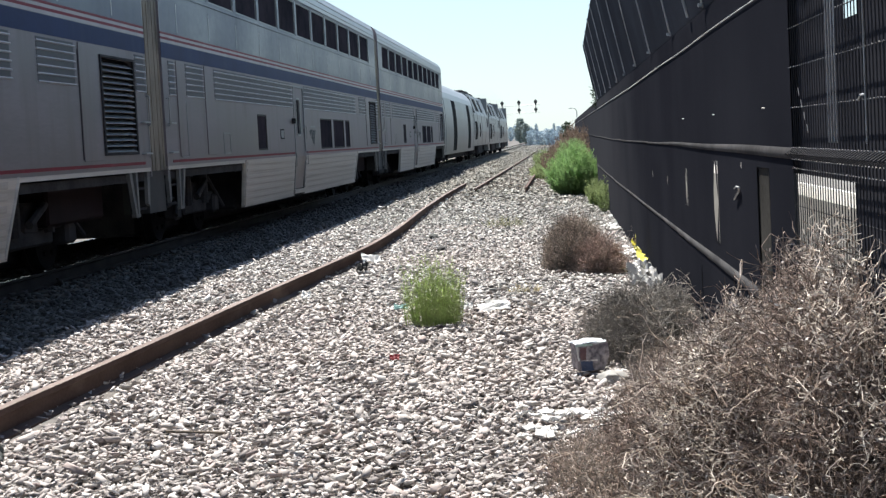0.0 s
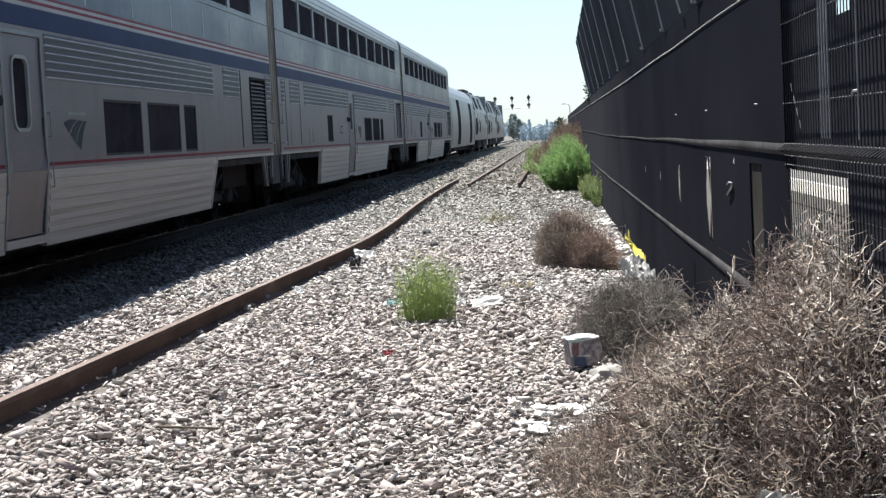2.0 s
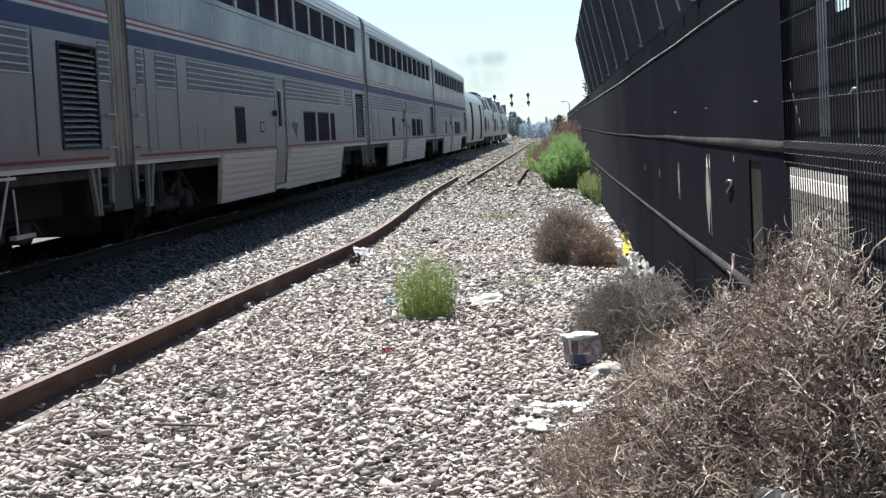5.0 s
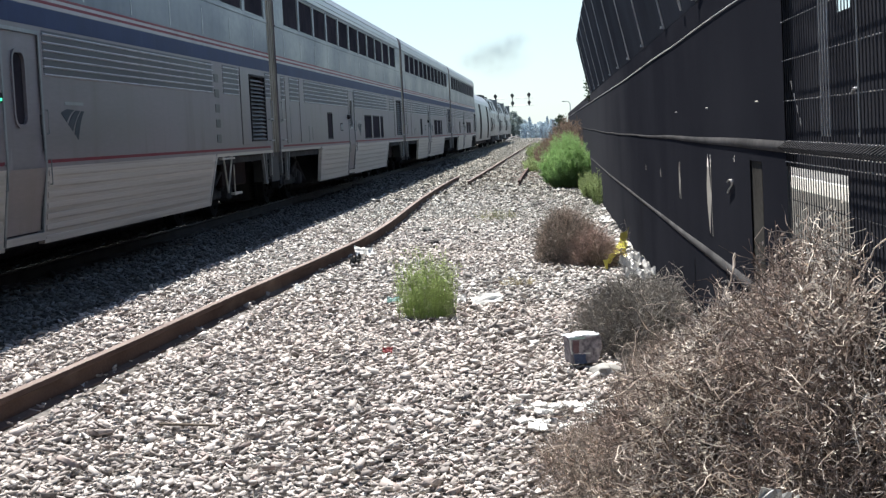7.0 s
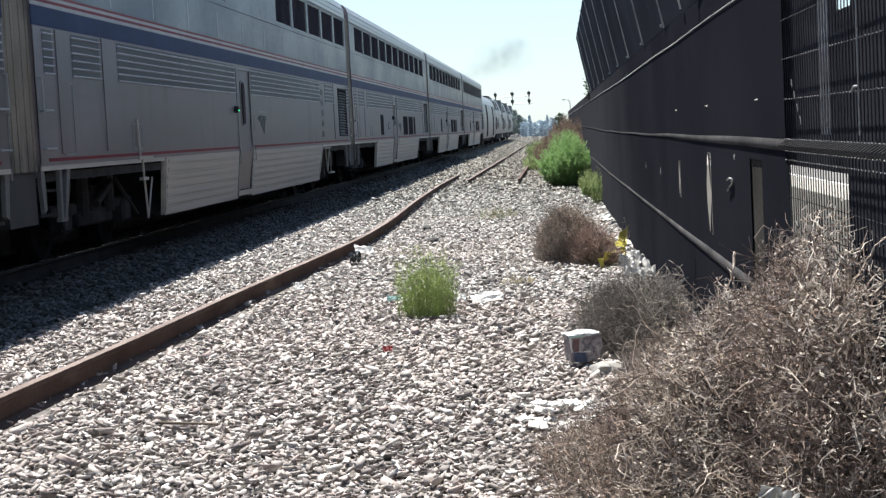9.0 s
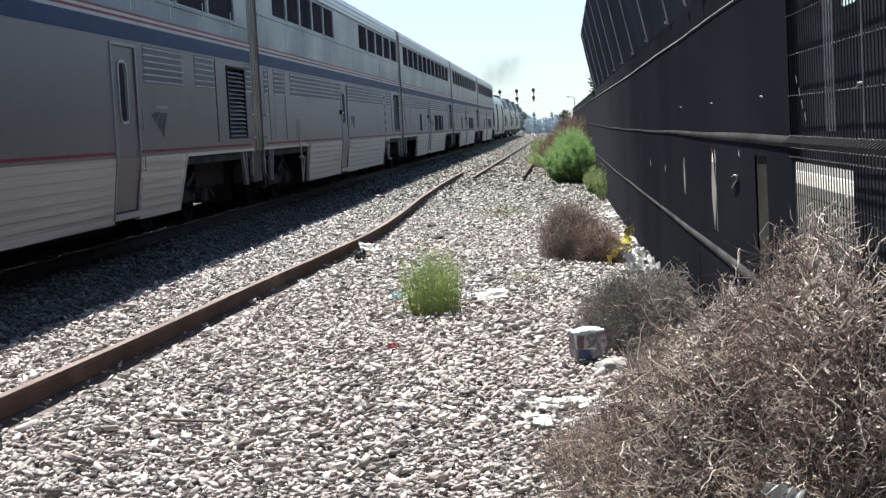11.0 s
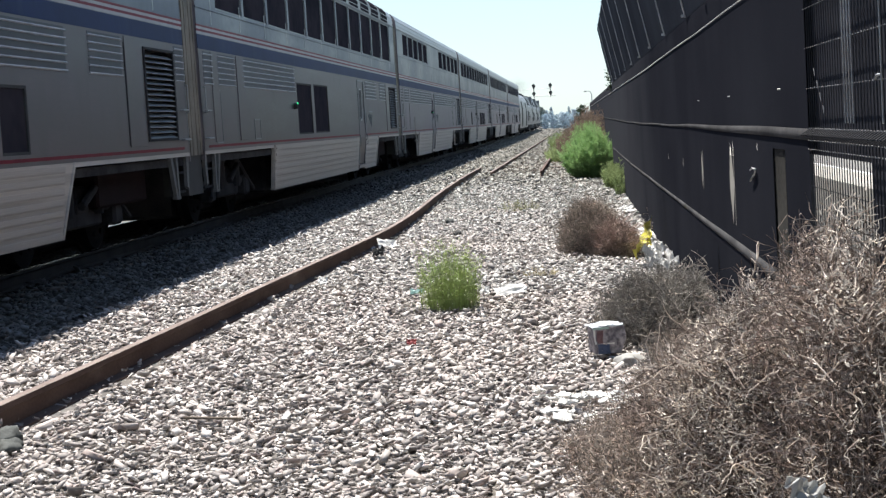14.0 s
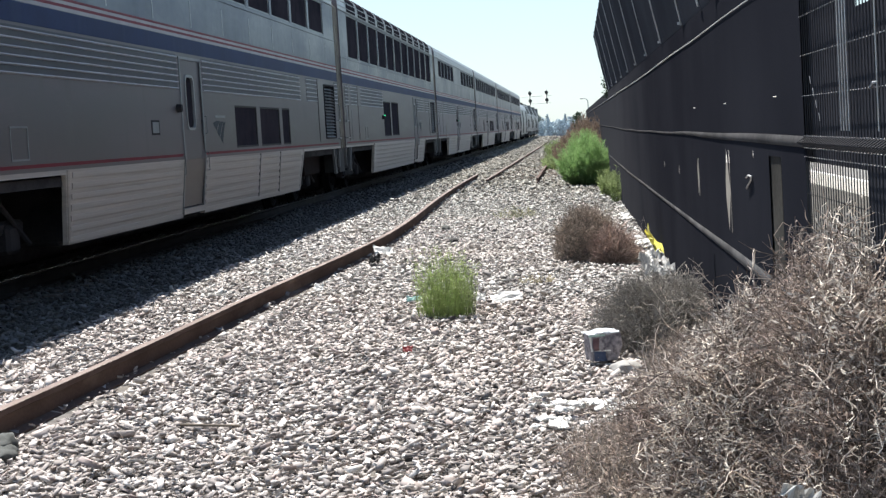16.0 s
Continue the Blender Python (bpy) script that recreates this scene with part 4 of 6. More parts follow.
    part("pane", boxed(x - 0.042, x - 0.032, dw[0], dw[1], dw[2], dw[3]), GLASS, d, "dark tinted glass")
    for ya in (dy0 - 0.05, dy1):
        bm = bmesh.new()
        box(bm, x - 0.04, x + 0.012, ya, ya + 0.05, 1.2, 2.62)
        box(bm, x - 0.04, x + 0.012, ya, ya + 0.05, 0.46, 1.2)
        part("door_frame", tucked(bm), GREY, car)
    bm = bmesh.new()
    box(bm, x - 0.04, x + 0.012, dy0, dy1, 2.58, 2.62)
    part("door_frame", bm, GREY, car)
    part("door_gap", tucked(boxed(x - 0.03, x + 0.003, dy1 - 0.03, dy1 - 0.004, 0.55, 1.75)), RUBBER, car, "black rubber door edge")
    part("door_sill", tucked(boxed(x - 0.05, x + 0.03, dy0 - 0.05, dy1 + 0.05, 0.44, 0.52)), STEEL_LOW, car)
    for ya, z0, z1 in ((dy1 + 0.12, 1.02, 1.28), (dy1 + 0.12, 1.55, 1.8), (dy0 - 0.12, 1.0, 1.25)):
        bm = bmesh.new()
        rod(bm, (x + 0.03, ya, z0), (x + 0.03, ya, z1), 0.006)
        for z in (z0, z1):
            rod(bm, (x, ya, z), (x + 0.03, ya, z), 0.006)
        part("handrail", bm, GREY, car)
    # side lamp
    lamp_y = dy0 - 0.26 if kind != "lounge" else 7.93
    bm = bmesh.new()
    rod(bm, (x - 0.01, lamp_y, 1.90), (x + 0.07, lamp_y, 1.90), 0.06, 0.05, seg=12)
    part("marker_lamp", bm, UNDER, car)
    # access hatches and a small plaque
    for a, b, c, e in ((1.3, 1.72, 1.3, 2.1), (4.1, 4.6, 1.32, 1.66)):
        bm = bmesh.new()
        for q in ((a, a + 0.02, c, e), (b - 0.02, b, c, e), (a, b, c, c + 0.02), (a, b, e - 0.02, e)):
            box(bm, x - 0.002, x + 0.005, *q)
        part("hatch_seam", bm, GREY, car)
    # raised pilasters beside the louvre and near the end, each with a black joint
    for a, b, gap in ((1.2, 1.62, 0), (2.95, 3.5, 0), (22.62, 23.36, 1)):
        part("pilaster", boxed(x - 0.002, x + 0.010, a, b, 1.32, 2.655, 0.004), steel, car)
        if gap:
            part("panel_seam", boxed(x - 0.002, x + 0.004, a - 0.035, a - 0.005, 1.34, 2.58), UNDER, car)
    part("panel_seam", boxed(x - 0.002, x + 0.006, 25.45, 25.47, 1.32, 2.66), GREY, car)
    if kind == "coach":
        hatch = part("hatch", boxed(x - 0.002, x + 0.004, 9.20, 9.60, 1.545, 1.735, 0.002), UNDER, car, "small dark-edged hatch")
        part("plate", boxed(x + 0.002, x + 0.008, 9.25, 9.55, 1.57, 1.71, 0.002), GREY, hatch)
    side_ends(car, Y0, Y1, x)
    bogie(car, 3.85)
    bogie(car, 22.0)
    # equipment hung near the openings
    if kind == "baggage":
        bm = bmesh.new()
        rod(bm, (x - 0.06, 21.45, 0.55), (x - 0.03, 21.05, 1.16), 0.016)
        rod(bm, (x - 0.06, 21.45, 0.55), (x - 0.03, 21.75, 1.16), 0.014)
        rod(bm, (x - 0.06, 22.0, 0.52), (x - 0.03, 21.85, 1.0), 0.012)
        box(bm, x - 0.07, x - 0.01, 20.9, 21.9, 1.10, 1.13)
        box(bm, x - 0.1, x - 0.03, 21.85, 22.45, 0.50, 0.54)
        part("bracket", bm, STEEL_LOW, car, "pale hanging bracket")
        bm = bmesh.new()
        rod(bm, (x - 0.02, 4.7, 0.42), (x + 0.01, 4.47, 1.2), 0.016)
        rod(bm, (x - 0.02, 4.7, 0.42), (x + 0.01, 4.9, 0.95), 0.012)
        box(bm, x - 0.04, x + 0.02, 4.3, 5.0, 1.19, 1.23)
        box(bm, x - 0.04, x + 0.02, 4.45, 4.7, 0.92, 0.96)
        rod(bm, (x + 0.02, 4.35, 1.2), (x + 0.02, 4.3, 1.72), 0.012)
        part("bracket", bm, STEEL_LOW, car, "pale hanging bracket")
    part("brake_box", boxed(x - 0.75, x - 0.32, 22.2, 24.3, 0.62, 1.1, 0.03), MAROON, car, "dark maroon equipment box")
    bm = bmesh.new()
    box(bm, -1.2, 1.2, 6.4, 20.0, 0.36, 1.05, 0.05)
    box(bm, -0.56, 0.56, 2.3, 23.6, 0.17, 1.06, 0.05)
    part("underframe", bm, UNDER, car)
    diaphragm(car, Y1, PITCH)
    diaphragm(car, Y0, 0.0)
    for a, b in ((Y1 - 0.5, PITCH), (0.0, Y0 + 0.5)):
        part("coupler", boxed(-0.12, 0.12, a, b, 0.75, 0.98, 0.03), UNDER, car)
    return car


# shade of the grooves put in as a darker steel
GROOVE = surface("groove_shade_steel", (0.0578, 0.0578, 0.0665), (0.0884, 0.0884, 0.098), 0.45, 0.5, 0.7, 14, 0.1, 0.004, stretch=(1, 0.35, 2.5), rough2=0.6, spec=0.3)
# sky reflections put into the colour: a blue tint and upright streaks
STEEL_UP = surface("sky_tinted_stainless", (0.04639, 0.05447, 0.08622), (0.06957, 0.07888, 0.1211), 0.34, 0.65, 0.8, 10, 0.12, 0.006, stretch=(1, 0.6, 1.2),
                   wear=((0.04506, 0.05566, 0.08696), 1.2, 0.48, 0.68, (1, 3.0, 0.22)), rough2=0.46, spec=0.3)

UPPER = [(1.52 + 2.06 * k, 1.52 + 2.06 * k + 1.86, 3.655, 4.36) for k in range(11)]
LOWER = [(6.96, 7.85, 1.35, 1.99), (14.26, 16.0, 1.315, 1.99), (16.3, 18.1, 1.315, 1.99), (18.36, 19.13, 1.315, 1.99)]
DOOR = (10.85, 12.02)

TRAIN = []


def stand(car, k):
    TRAIN.append((car, GAP + k * PITCH))


chair = coach("coach", "stainless two-level coach with red white and blue bands", UPPER, LOWER, DOOR, "coach")
logo(chair, HALF, 12.68, 1.52)
stand(chair, -2)


def copied(src, k, first=None):
    c = copy_thing(src, Matrix.Identity(4))
    stand(c, k)
    old = [o for o in src.children_recursive]
    fresh = [o for o in c.children_recursive]
    for w, y, r in list(WHEELS):
        if w in old:
            WHEELS.append((fresh[old.index(w)], y, r))
    return c


for k in (-1, 0):
    copied(chair, k)
last = coach("coach", "stainless two-level coach with three lower windows, last of the train", UPPER, LOWER[1:], DOOR, "coach", STEEL_DULL)
logo(last, HALF, 12.68, 1.52)
for w in last.children:
    if w.name.split(".")[0] == "window" and w.children[0].data.vertices[0].co.z < 3:
        w.children[0].data.materials[0] = GLASS_DULL
for q in (16.1, 17.95):
    part("skirt_seam", tucked(boxed(HALF - 0.002, HALF + 0.013, q - 0.025, q + 0.025, 0.46, 1.19)), STEP_GREY, last, "grimy upright joint of the skirt")
stand(last, -5)
BAGGAGE_UPPER = [(2.1 + 1.68 * k, 2.1 + 1.68 * k + 1.52, 3.655, 4.36) for k in range(5)] + [(15.2 + 2.06 * k, 15.2 + 2.06 * k + 1.82, 3.655, 4.36) for k in range(5)]
baggage_coach = coach("coach", "stainless two-level coach without lower windows, a green side lamp lit", BAGGAGE_UPPER, [], (10.9, 12.02), "baggage")
logo(baggage_coach, HALF, 12.66, 1.60)
stand(baggage_coach, -3)
lounge = coach("lounge_coach", "stainless two-level lounge coach with tall upper windows", [(1.78 + 2.068 * k, 1.78 + 2.068 * k + 1.92, 3.31, 4.37) for k in range(11)],
               [(8.33, 10.03, 1.36, 2.36), (10.32, 12.13, 1.37, 2.37)], (16.85, 17.9), "lounge", STEEL_DULL)
logo(lounge, HALF, 18.6, 1.56)
for w in lounge.children:
    if w.name.split(".")[0] == "window" and w.children and w.children[0].data.vertices[0].co.z < 2.5:
        w.children[0].data.materials[0] = GLASS_DULL
stand(lounge, -4)


def extras():
    for car, y, z in ((baggage_coach, 10.62, 1.88), (lounge, 7.93, 1.95)):
        bm = bmesh.new()
        bmesh.ops.create_uvsphere(bm, u_segments=10, v_segments=6, radius=0.017, matrix=Matrix.Translation((HALF + 0.07, y, z)))
        part("lamp_lens", bm, GREEN_LAMP, car, "glowing green lens")
    for z in (1.38, 1.62, 1.86, 2.10, 2.34):
        part("patch_plate", boxed(HALF, HALF + 0.008, 20.55, 20.85, z, z + 0.13, 0.003), STEP_GREY, baggage_coach, "dull grey patch")
    # curved roof lights of the lounge
    for k in range(11):
        a = 1.86 + 2.068 * k
        bm = bmesh.new()
        p = [(1.552, 4.43), (1.549, 4.59), (1.515, 4.73), (1.425, 4.845), (1.27, 4.905)]
        r0 = [bm.verts.new((px + 0.008, a, pz + 0.006)) for px, pz in p]
        r1 = [bm.verts.new((px + 0.008, a + 1.6, pz + 0.006)) for px, pz in p]
        for i in range(4):
            bm.faces.new((r0[i], r1[i], r1[i + 1], r0[i + 1]))
        part("roof_window", bm, GLASS, lounge, "curved dark roof window")


extras()


def hull(car, y0, y1, side, roof):
    """Body of bent side plates and roof: side and roof are (x, z) going up, mirrored to the far side."""
    for name, pts, mat in (("side_wall", side, LOCO), ("roof", roof, ROOF)):
        for s in ((1, -1) if name == "side_wall" else (1,)):
            bm = bmesh.new()
            line = [(s * x, z) for x, z in pts] if name == "side_wall" else pts + [(-x, z) for x, z in reversed(pts[:-1])]
            a = [bm.verts.new((x, y0, z)) for x, z in line]
            b = [bm.verts.new((x, y1, z)) for x, z in line]
            for k in range(len(line) - 1):
                bm.faces.new((a[k], b[k], b[k + 1], a[k + 1]) if s > 0 else (a[k], a[k + 1], b[k + 1], b[k]))
            part(name, bm, mat, car)
    outline = side + roof[1:]
    outline = outline + [(-x, z) for x, z in reversed(outline[:-1])]
    for y, d in ((y0, 0.04), (y1, -0.04)):
        bm = bmesh.new()
        bm.faces.new([bm.verts.new((x, y, z)) for x, z in outline])
        bm.normal_update()
        bmesh.ops.solidify(bm, geom=bm.faces[:], thickness=d)
        part("end_wall", bm, LOCO, car)


def on_side(car, name, side, y0, y1, z0, z1, material, label="", proud=0.012):
    """A panel that follows the bend of the body side between two heights."""
    def at(z):
        for (xa, za), (xb, zb) in zip(side, side[1:]):
            if za <= z <= zb:
                return xa + (xb - xa) * (z - za) / (zb - za)
        return side[-1][0]
    zs = [z0] + [z for _, z in side if z0 < z < z1] + [z1]
    bm = bmesh.new()
    a = [bm.verts.new((at(z) + proud, y0, z)) for z in zs]
    b = [bm.verts.new((at(z) + proud, y1, z)) for z in zs]
    for k in range(len(zs) - 1):
        bm.faces.new((a[k], b[k], b[k + 1], a[k + 1]))
    bm.normal_update()
    bmesh.ops.solidify(bm, geom=bm.faces[:], thickness=0.02)
    return part(name, bm, material, car, label)


VAN_SIDE = [(1.44, 0.70), (1.505, 1.15), (1.54, 1.6), (1.55, 2.05), (1.54, 2.5), (1.505, 2.95), (1.44, 3.40)]
VAN_ROOF = [(1.44, 3.40), (1.37, 3.68), (1.18, 3.98), (0.92, 4.2), (0.5, 4.33), (0.0, 4.36)]
LOCO_SIDE = [(1.42, 0.95), (1.55, 1.9), (1.49, 2.95), (1.02, 4.25)]
LOCO_ROOF = [(1.02, 4.25), (0.8, 4.34), (0.0, 4.40)]


BLACK_DOOR = surface("matte_black_door", (0.010, 0.011, 0.012), (0.018, 0.019, 0.021), 0.9, 0.0, 2, 30, 0.1, 0.003, spec=0.05)


def luggage_van():
    car = tagged(empty("baggage_car"), "silver single-level baggage car with dark sliding doors", "railway car", group="coaches of the train")
    hull(car, 0.28, 25.6, VAN_SIDE, VAN_ROOF)
    for a, b in ((6.6, 9.0), (19.0, 21.4)):
        on_side(car, "sliding_door", VAN_SIDE, a, b, 0.85, 3.36, BLACK_DOOR, "dark sliding door")
    for y in (1.2, 24.4):
        on_side(car, "panel_seam", VAN_SIDE, y, y + 0.06, 0.8, 3.35, GREY)
    bogie(car, 3.7)
    bogie(car, 22.2)
    part("underframe", boxed(-1.2, 1.2, 6.3, 19.6, 0.45, 1.0, 0.04), UNDER, car)
    part("diaphragm", boxed(-0.7, 0.7, 25.6, 25.95, 0.9, 3.3), RUBBER, car)
    return car


def locomotive():
    car = tagged(empty("locomotive"), "silver diesel passenger locomotive with slanted upper sides", "locomotive", group="locomotives")
    hull(car, 0.25, 18.9, LOCO_SIDE, LOCO_ROOF)
    for a, b, c, d in ((0.6, 2.6, 3.05, 4.15), (5.0, 8.2, 3.2, 4.05), (11.0, 13.4, 3.2, 4.05), (1.0, 3.4, 1.35, 2.5), (6.2, 7.4, 1.5, 2.4), (16.8, 18.0, 2.2, 2.85)):
        on_side(car, "side_grille" if a != 16.8 else "cab_window", LOCO_SIDE, a, b, c, d, BLACK_DOOR if a != 16.8 else GLASS, "dark air grille" if a != 16.8 else "")
    for y in (4.2, 9.4, 14.6):
        on_side(car, "panel_seam", LOCO_SIDE, y, y + 0.05, 1.0, 4.1, GREY)
    bm = bmesh.new()
    r = [(18.9, 4.36), (19.4, 4.2), (20.2, 3.0), (20.7, 1.6), (20.7, 0.5), (18.9, 0.5)]
    a = [bm.verts.new((1.45, y, z)) for y, z in r]
    b = [bm.verts.new((-1.45, y, z)) for y, z in r]
    bm.faces.new(a)
    bm.faces.new(list(reversed(b)))
    for k in range(len(r)):
        m = (k + 1) % len(r)
        bm.faces.new((a[m], a[k], b[k], b[m]))
    part("nose", bm, LOCO, car)
    for y0, y1, h in ((1.2, 4.6, 4.52), (5.4, 6.9, 4.56), (9.6, 12.4, 4.5)):
        part("roof_housing", boxed(-0.8, 0.8, y0, y1, 4.2, h, 0.06), UNDER, car, "dark roof fan housing")
    part("fuel_tank", boxed(-1.3, 1.3, 7.3, 12.9, 0.35, 1.1, 0.1), UNDER, car)
    for y in (4.0, 16.6):
        bogie(car, y, 2.75, 0.5)
    return car


van = luggage_van()
TRAIN.append((van, GAP + PITCH))
loco = locomotive()
TRAIN.append((loco, GAP + 2 * PITCH + 0.3))
for k in (1, 2):
    c = copied(loco, 0)
    TRAIN.pop()
    TRAIN.append((c, GAP + 2 * PITCH + 0.3 + 21.1 * k))


# ---- plants ----
def tube(verts, faces, pts, r0, r1, sides=3):
    base = len(verts)
    n = len(pts)
    for i, p in enumerate(pts):
        d = (pts[min(i + 1, n - 1)] - pts[max(i - 1, 0)])
        d = d.normalized() if d.length > 1e-6 else Vector((0, 0, 1))
        a = d.orthogonal().normalized()
        b = d.cross(a)
        r = r0 + (r1 - r0) * i / (n - 1)
        for k in range(sides):
            t = 2 * math.pi * k / sides
            v = p + a * (r * math.cos(t)) + b * (r * math.sin(t))
            verts.append((v.x, v.y, v.z))
    for i in range(n - 1):
        for k in range(sides):
            p, q = base + i * sides + k, base + i * sides + (k + 1) % sides
            faces.append((p, q, q + sides, p + sides))


def wander(p, d, length, steps, bend, rise=0.0):
    pts = [p.copy()]
    d = d.normalized()
    for i in range(steps):
        d = (d + Vector((random.gauss(0, bend), random.gauss(0, bend), random.gauss(0, bend) + rise))).normalized()
        pts.append(pts[-1] + d * (length / steps))
    return pts


def leaf_quad(verts, faces, p, d, length, width):
    s = d.cross(Vector((random.uniform(-1, 1), random.uniform(-1, 1), random.uniform(-1, 1))))
    s = s.normalized() * width / 2 if s.length > 1e-6 else Vector((width / 2, 0, 0))
    q = p + d * length
    m = p + d * length * 0.5
    b = len(verts)
    verts += [tuple(p), tuple(m + s), tuple(q), tuple(m - s)]
    faces.append((b, b + 1, b + 2, b + 3))


def brush(name, label, x, y, rx, ry, h, stems, twigs, tips, inner, outer, pale=0, thick=1.0, zbase=-0.08, clump=3.0, squash=1.0, bits=0):
    """A dry tangled shrub: stems from the base, a mass of twigs within a lumpy dome, gap shade in their darker colour,
    and pale outer tips.
    """
    bush = tagged(empty(name, x, y, zbase + rise(x)), label, "dry shrub", group="dry shrubs by the fence")

    def inside():
        while True:
            u = Vector((random.uniform(-1, 1), random.uniform(-1, 1), random.uniform(0, 1)))
            rr = math.hypot(u.x, u.y)
            lump = 0.86 + 0.3 * noise.noise(Vector((u.x * clump + x, u.y * clump + y, u.z * clump)))
            if rr * rr + (u.z * u.z) ** squash < lump * lump:
                return Vector((u.x * rx, u.y * ry, u.z * h)), u

    def way(u, up=0.5):
        return Vector((u.x + random.gauss(0, 0.7), u.y + random.gauss(0, 0.7), up + u.z * 0.4 + random.gauss(0, 0.6)))

    v, f = [], []
    for _ in range(stems):
        p, u = inside()
        a = Vector((p.x * 0.45, p.y * 0.55, 0.0))
        mid = (a + p) / 2 + Vector((random.gauss(0, 0.05), random.gauss(0, 0.05), random.gauss(0, 0.04) + 0.05))
        tube(v, f, [a, (a + mid) / 2 + Vector((0, 0, 0.01)), mid, (mid + p) / 2 + Vector((random.gauss(0, 0.02), 0, 0.01)), p], 0.006 * thick, 0.002 * thick)
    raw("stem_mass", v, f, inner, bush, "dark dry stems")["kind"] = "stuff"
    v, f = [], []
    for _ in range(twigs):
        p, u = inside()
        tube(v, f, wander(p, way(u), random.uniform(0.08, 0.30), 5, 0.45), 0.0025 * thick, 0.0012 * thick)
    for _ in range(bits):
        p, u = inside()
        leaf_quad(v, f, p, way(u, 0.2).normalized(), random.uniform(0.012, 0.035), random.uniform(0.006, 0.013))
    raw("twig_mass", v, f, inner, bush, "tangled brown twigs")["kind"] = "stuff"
    v, f = [], []
    for _ in range(tips):
        p, u = inside()
        k = 1.0 / max(0.25, math.sqrt(u.x * u.x + u.y * u.y + u.z * u.z))
        p = Vector((p.x, p.y, p.z)) * (1 + (k - 1) * random.uniform(0.3, 0.8))
        if p.z < 0:
            continue
        tube(v, f, wander(p, way(u, 0.4), random.uniform(0.05, 0.17), 5, 0.58), 0.0022 * thick, 0.0010 * thick)
        for _ in range(2):
            leaf_quad(v, f, p + Vector((random.gauss(0, 0.04), random.gauss(0, 0.04), random.gauss(0, 0.04))), way(u, 0.2).normalized(), random.uniform(0.01, 0.03), random.uniform(0.005, 0.011))
    raw("outer_growth", v, f, outer, bush, "pale twig tips")["kind"] = "stuff"
    for _ in range(pale):
        p, u = inside()
        v, f = [], []
        q = Vector((p.x * 1.02, p.y * 1.02, p.z * 0.9 + 0.08))
        line = wander(q, way(u, 0.15), random.uniform(0.22, 0.5), 11, 0.36)
        tube(v, f, line, 0.0034 * thick, 0.0018 * thick, 4)
        for i in (2, 4, 6):
            tube(v, f, wander(line[i], way(u, 0.2), random.uniform(0.06, 0.16), 4, 0.45), 0.0026 * thick, 0.0012 * thick)
        raw("branch", v, f, PALE_TWIG, bush, "pale bare branch")
    return bush


random.seed(11)
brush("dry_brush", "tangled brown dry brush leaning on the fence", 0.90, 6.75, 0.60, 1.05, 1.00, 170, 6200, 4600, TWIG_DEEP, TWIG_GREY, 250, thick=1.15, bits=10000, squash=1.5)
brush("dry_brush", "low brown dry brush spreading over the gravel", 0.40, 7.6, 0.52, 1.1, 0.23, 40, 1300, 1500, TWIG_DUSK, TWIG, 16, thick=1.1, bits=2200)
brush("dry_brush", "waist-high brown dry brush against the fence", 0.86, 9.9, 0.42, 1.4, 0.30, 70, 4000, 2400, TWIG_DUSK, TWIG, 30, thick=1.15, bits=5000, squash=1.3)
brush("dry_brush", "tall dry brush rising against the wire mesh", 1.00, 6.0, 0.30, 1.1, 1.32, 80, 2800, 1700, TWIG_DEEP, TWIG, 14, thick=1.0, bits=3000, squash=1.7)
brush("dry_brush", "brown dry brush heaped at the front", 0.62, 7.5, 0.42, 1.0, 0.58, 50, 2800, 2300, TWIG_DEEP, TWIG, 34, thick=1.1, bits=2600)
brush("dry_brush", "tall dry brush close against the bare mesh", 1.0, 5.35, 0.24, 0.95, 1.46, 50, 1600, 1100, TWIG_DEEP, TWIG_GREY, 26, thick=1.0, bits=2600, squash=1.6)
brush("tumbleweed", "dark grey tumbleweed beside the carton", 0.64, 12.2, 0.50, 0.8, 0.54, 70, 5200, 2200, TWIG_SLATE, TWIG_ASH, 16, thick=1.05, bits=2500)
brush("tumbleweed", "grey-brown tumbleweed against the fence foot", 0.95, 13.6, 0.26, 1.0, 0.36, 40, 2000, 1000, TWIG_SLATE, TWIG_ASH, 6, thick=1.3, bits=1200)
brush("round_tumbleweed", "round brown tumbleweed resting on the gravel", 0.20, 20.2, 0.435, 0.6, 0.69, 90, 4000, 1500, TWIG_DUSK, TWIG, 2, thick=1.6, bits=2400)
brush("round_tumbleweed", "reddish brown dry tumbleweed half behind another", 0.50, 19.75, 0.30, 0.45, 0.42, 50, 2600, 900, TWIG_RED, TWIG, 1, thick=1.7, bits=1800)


def dead_weed(x, y, z, h, n, r=0.0028):
    """A bare branching weed standing against the fence."""
    w = tagged(empty("dead_weed", x, y, z + rise(x)), "bare pale dead weed against the fence", "dry shrub")
    for _ in range(n):
        v, f = [], []
        line = wander(Vector((random.gauss(0, 0.05), random.gauss(0, 0.1), 0)), Vector((random.gauss(-0.15, 0.3), random.gauss(0, 0.3), 1)), h * random.uniform(0.6, 1.1), 9, 0.2)
        tube(v, f, line, r, r * 0.4, 4)
        for i in (3, 5, 6, 7, 8):
            tube(v, f, wander(line[i], Vector((random.gauss(0, 1), random.gauss(0, 1), 0.5)), h * random.uniform(0.12, 0.3), 4, 0.4), r * 0.5, r * 0.25)
        raw("branch", v, f, PALE_TWIG, w)
    return w


random.seed(17)
dead_weed(1.0, 20.1, -0.08, 0.62, 2)
dead_weed(1.03, 13.6, -0.08, 0.62, 4)
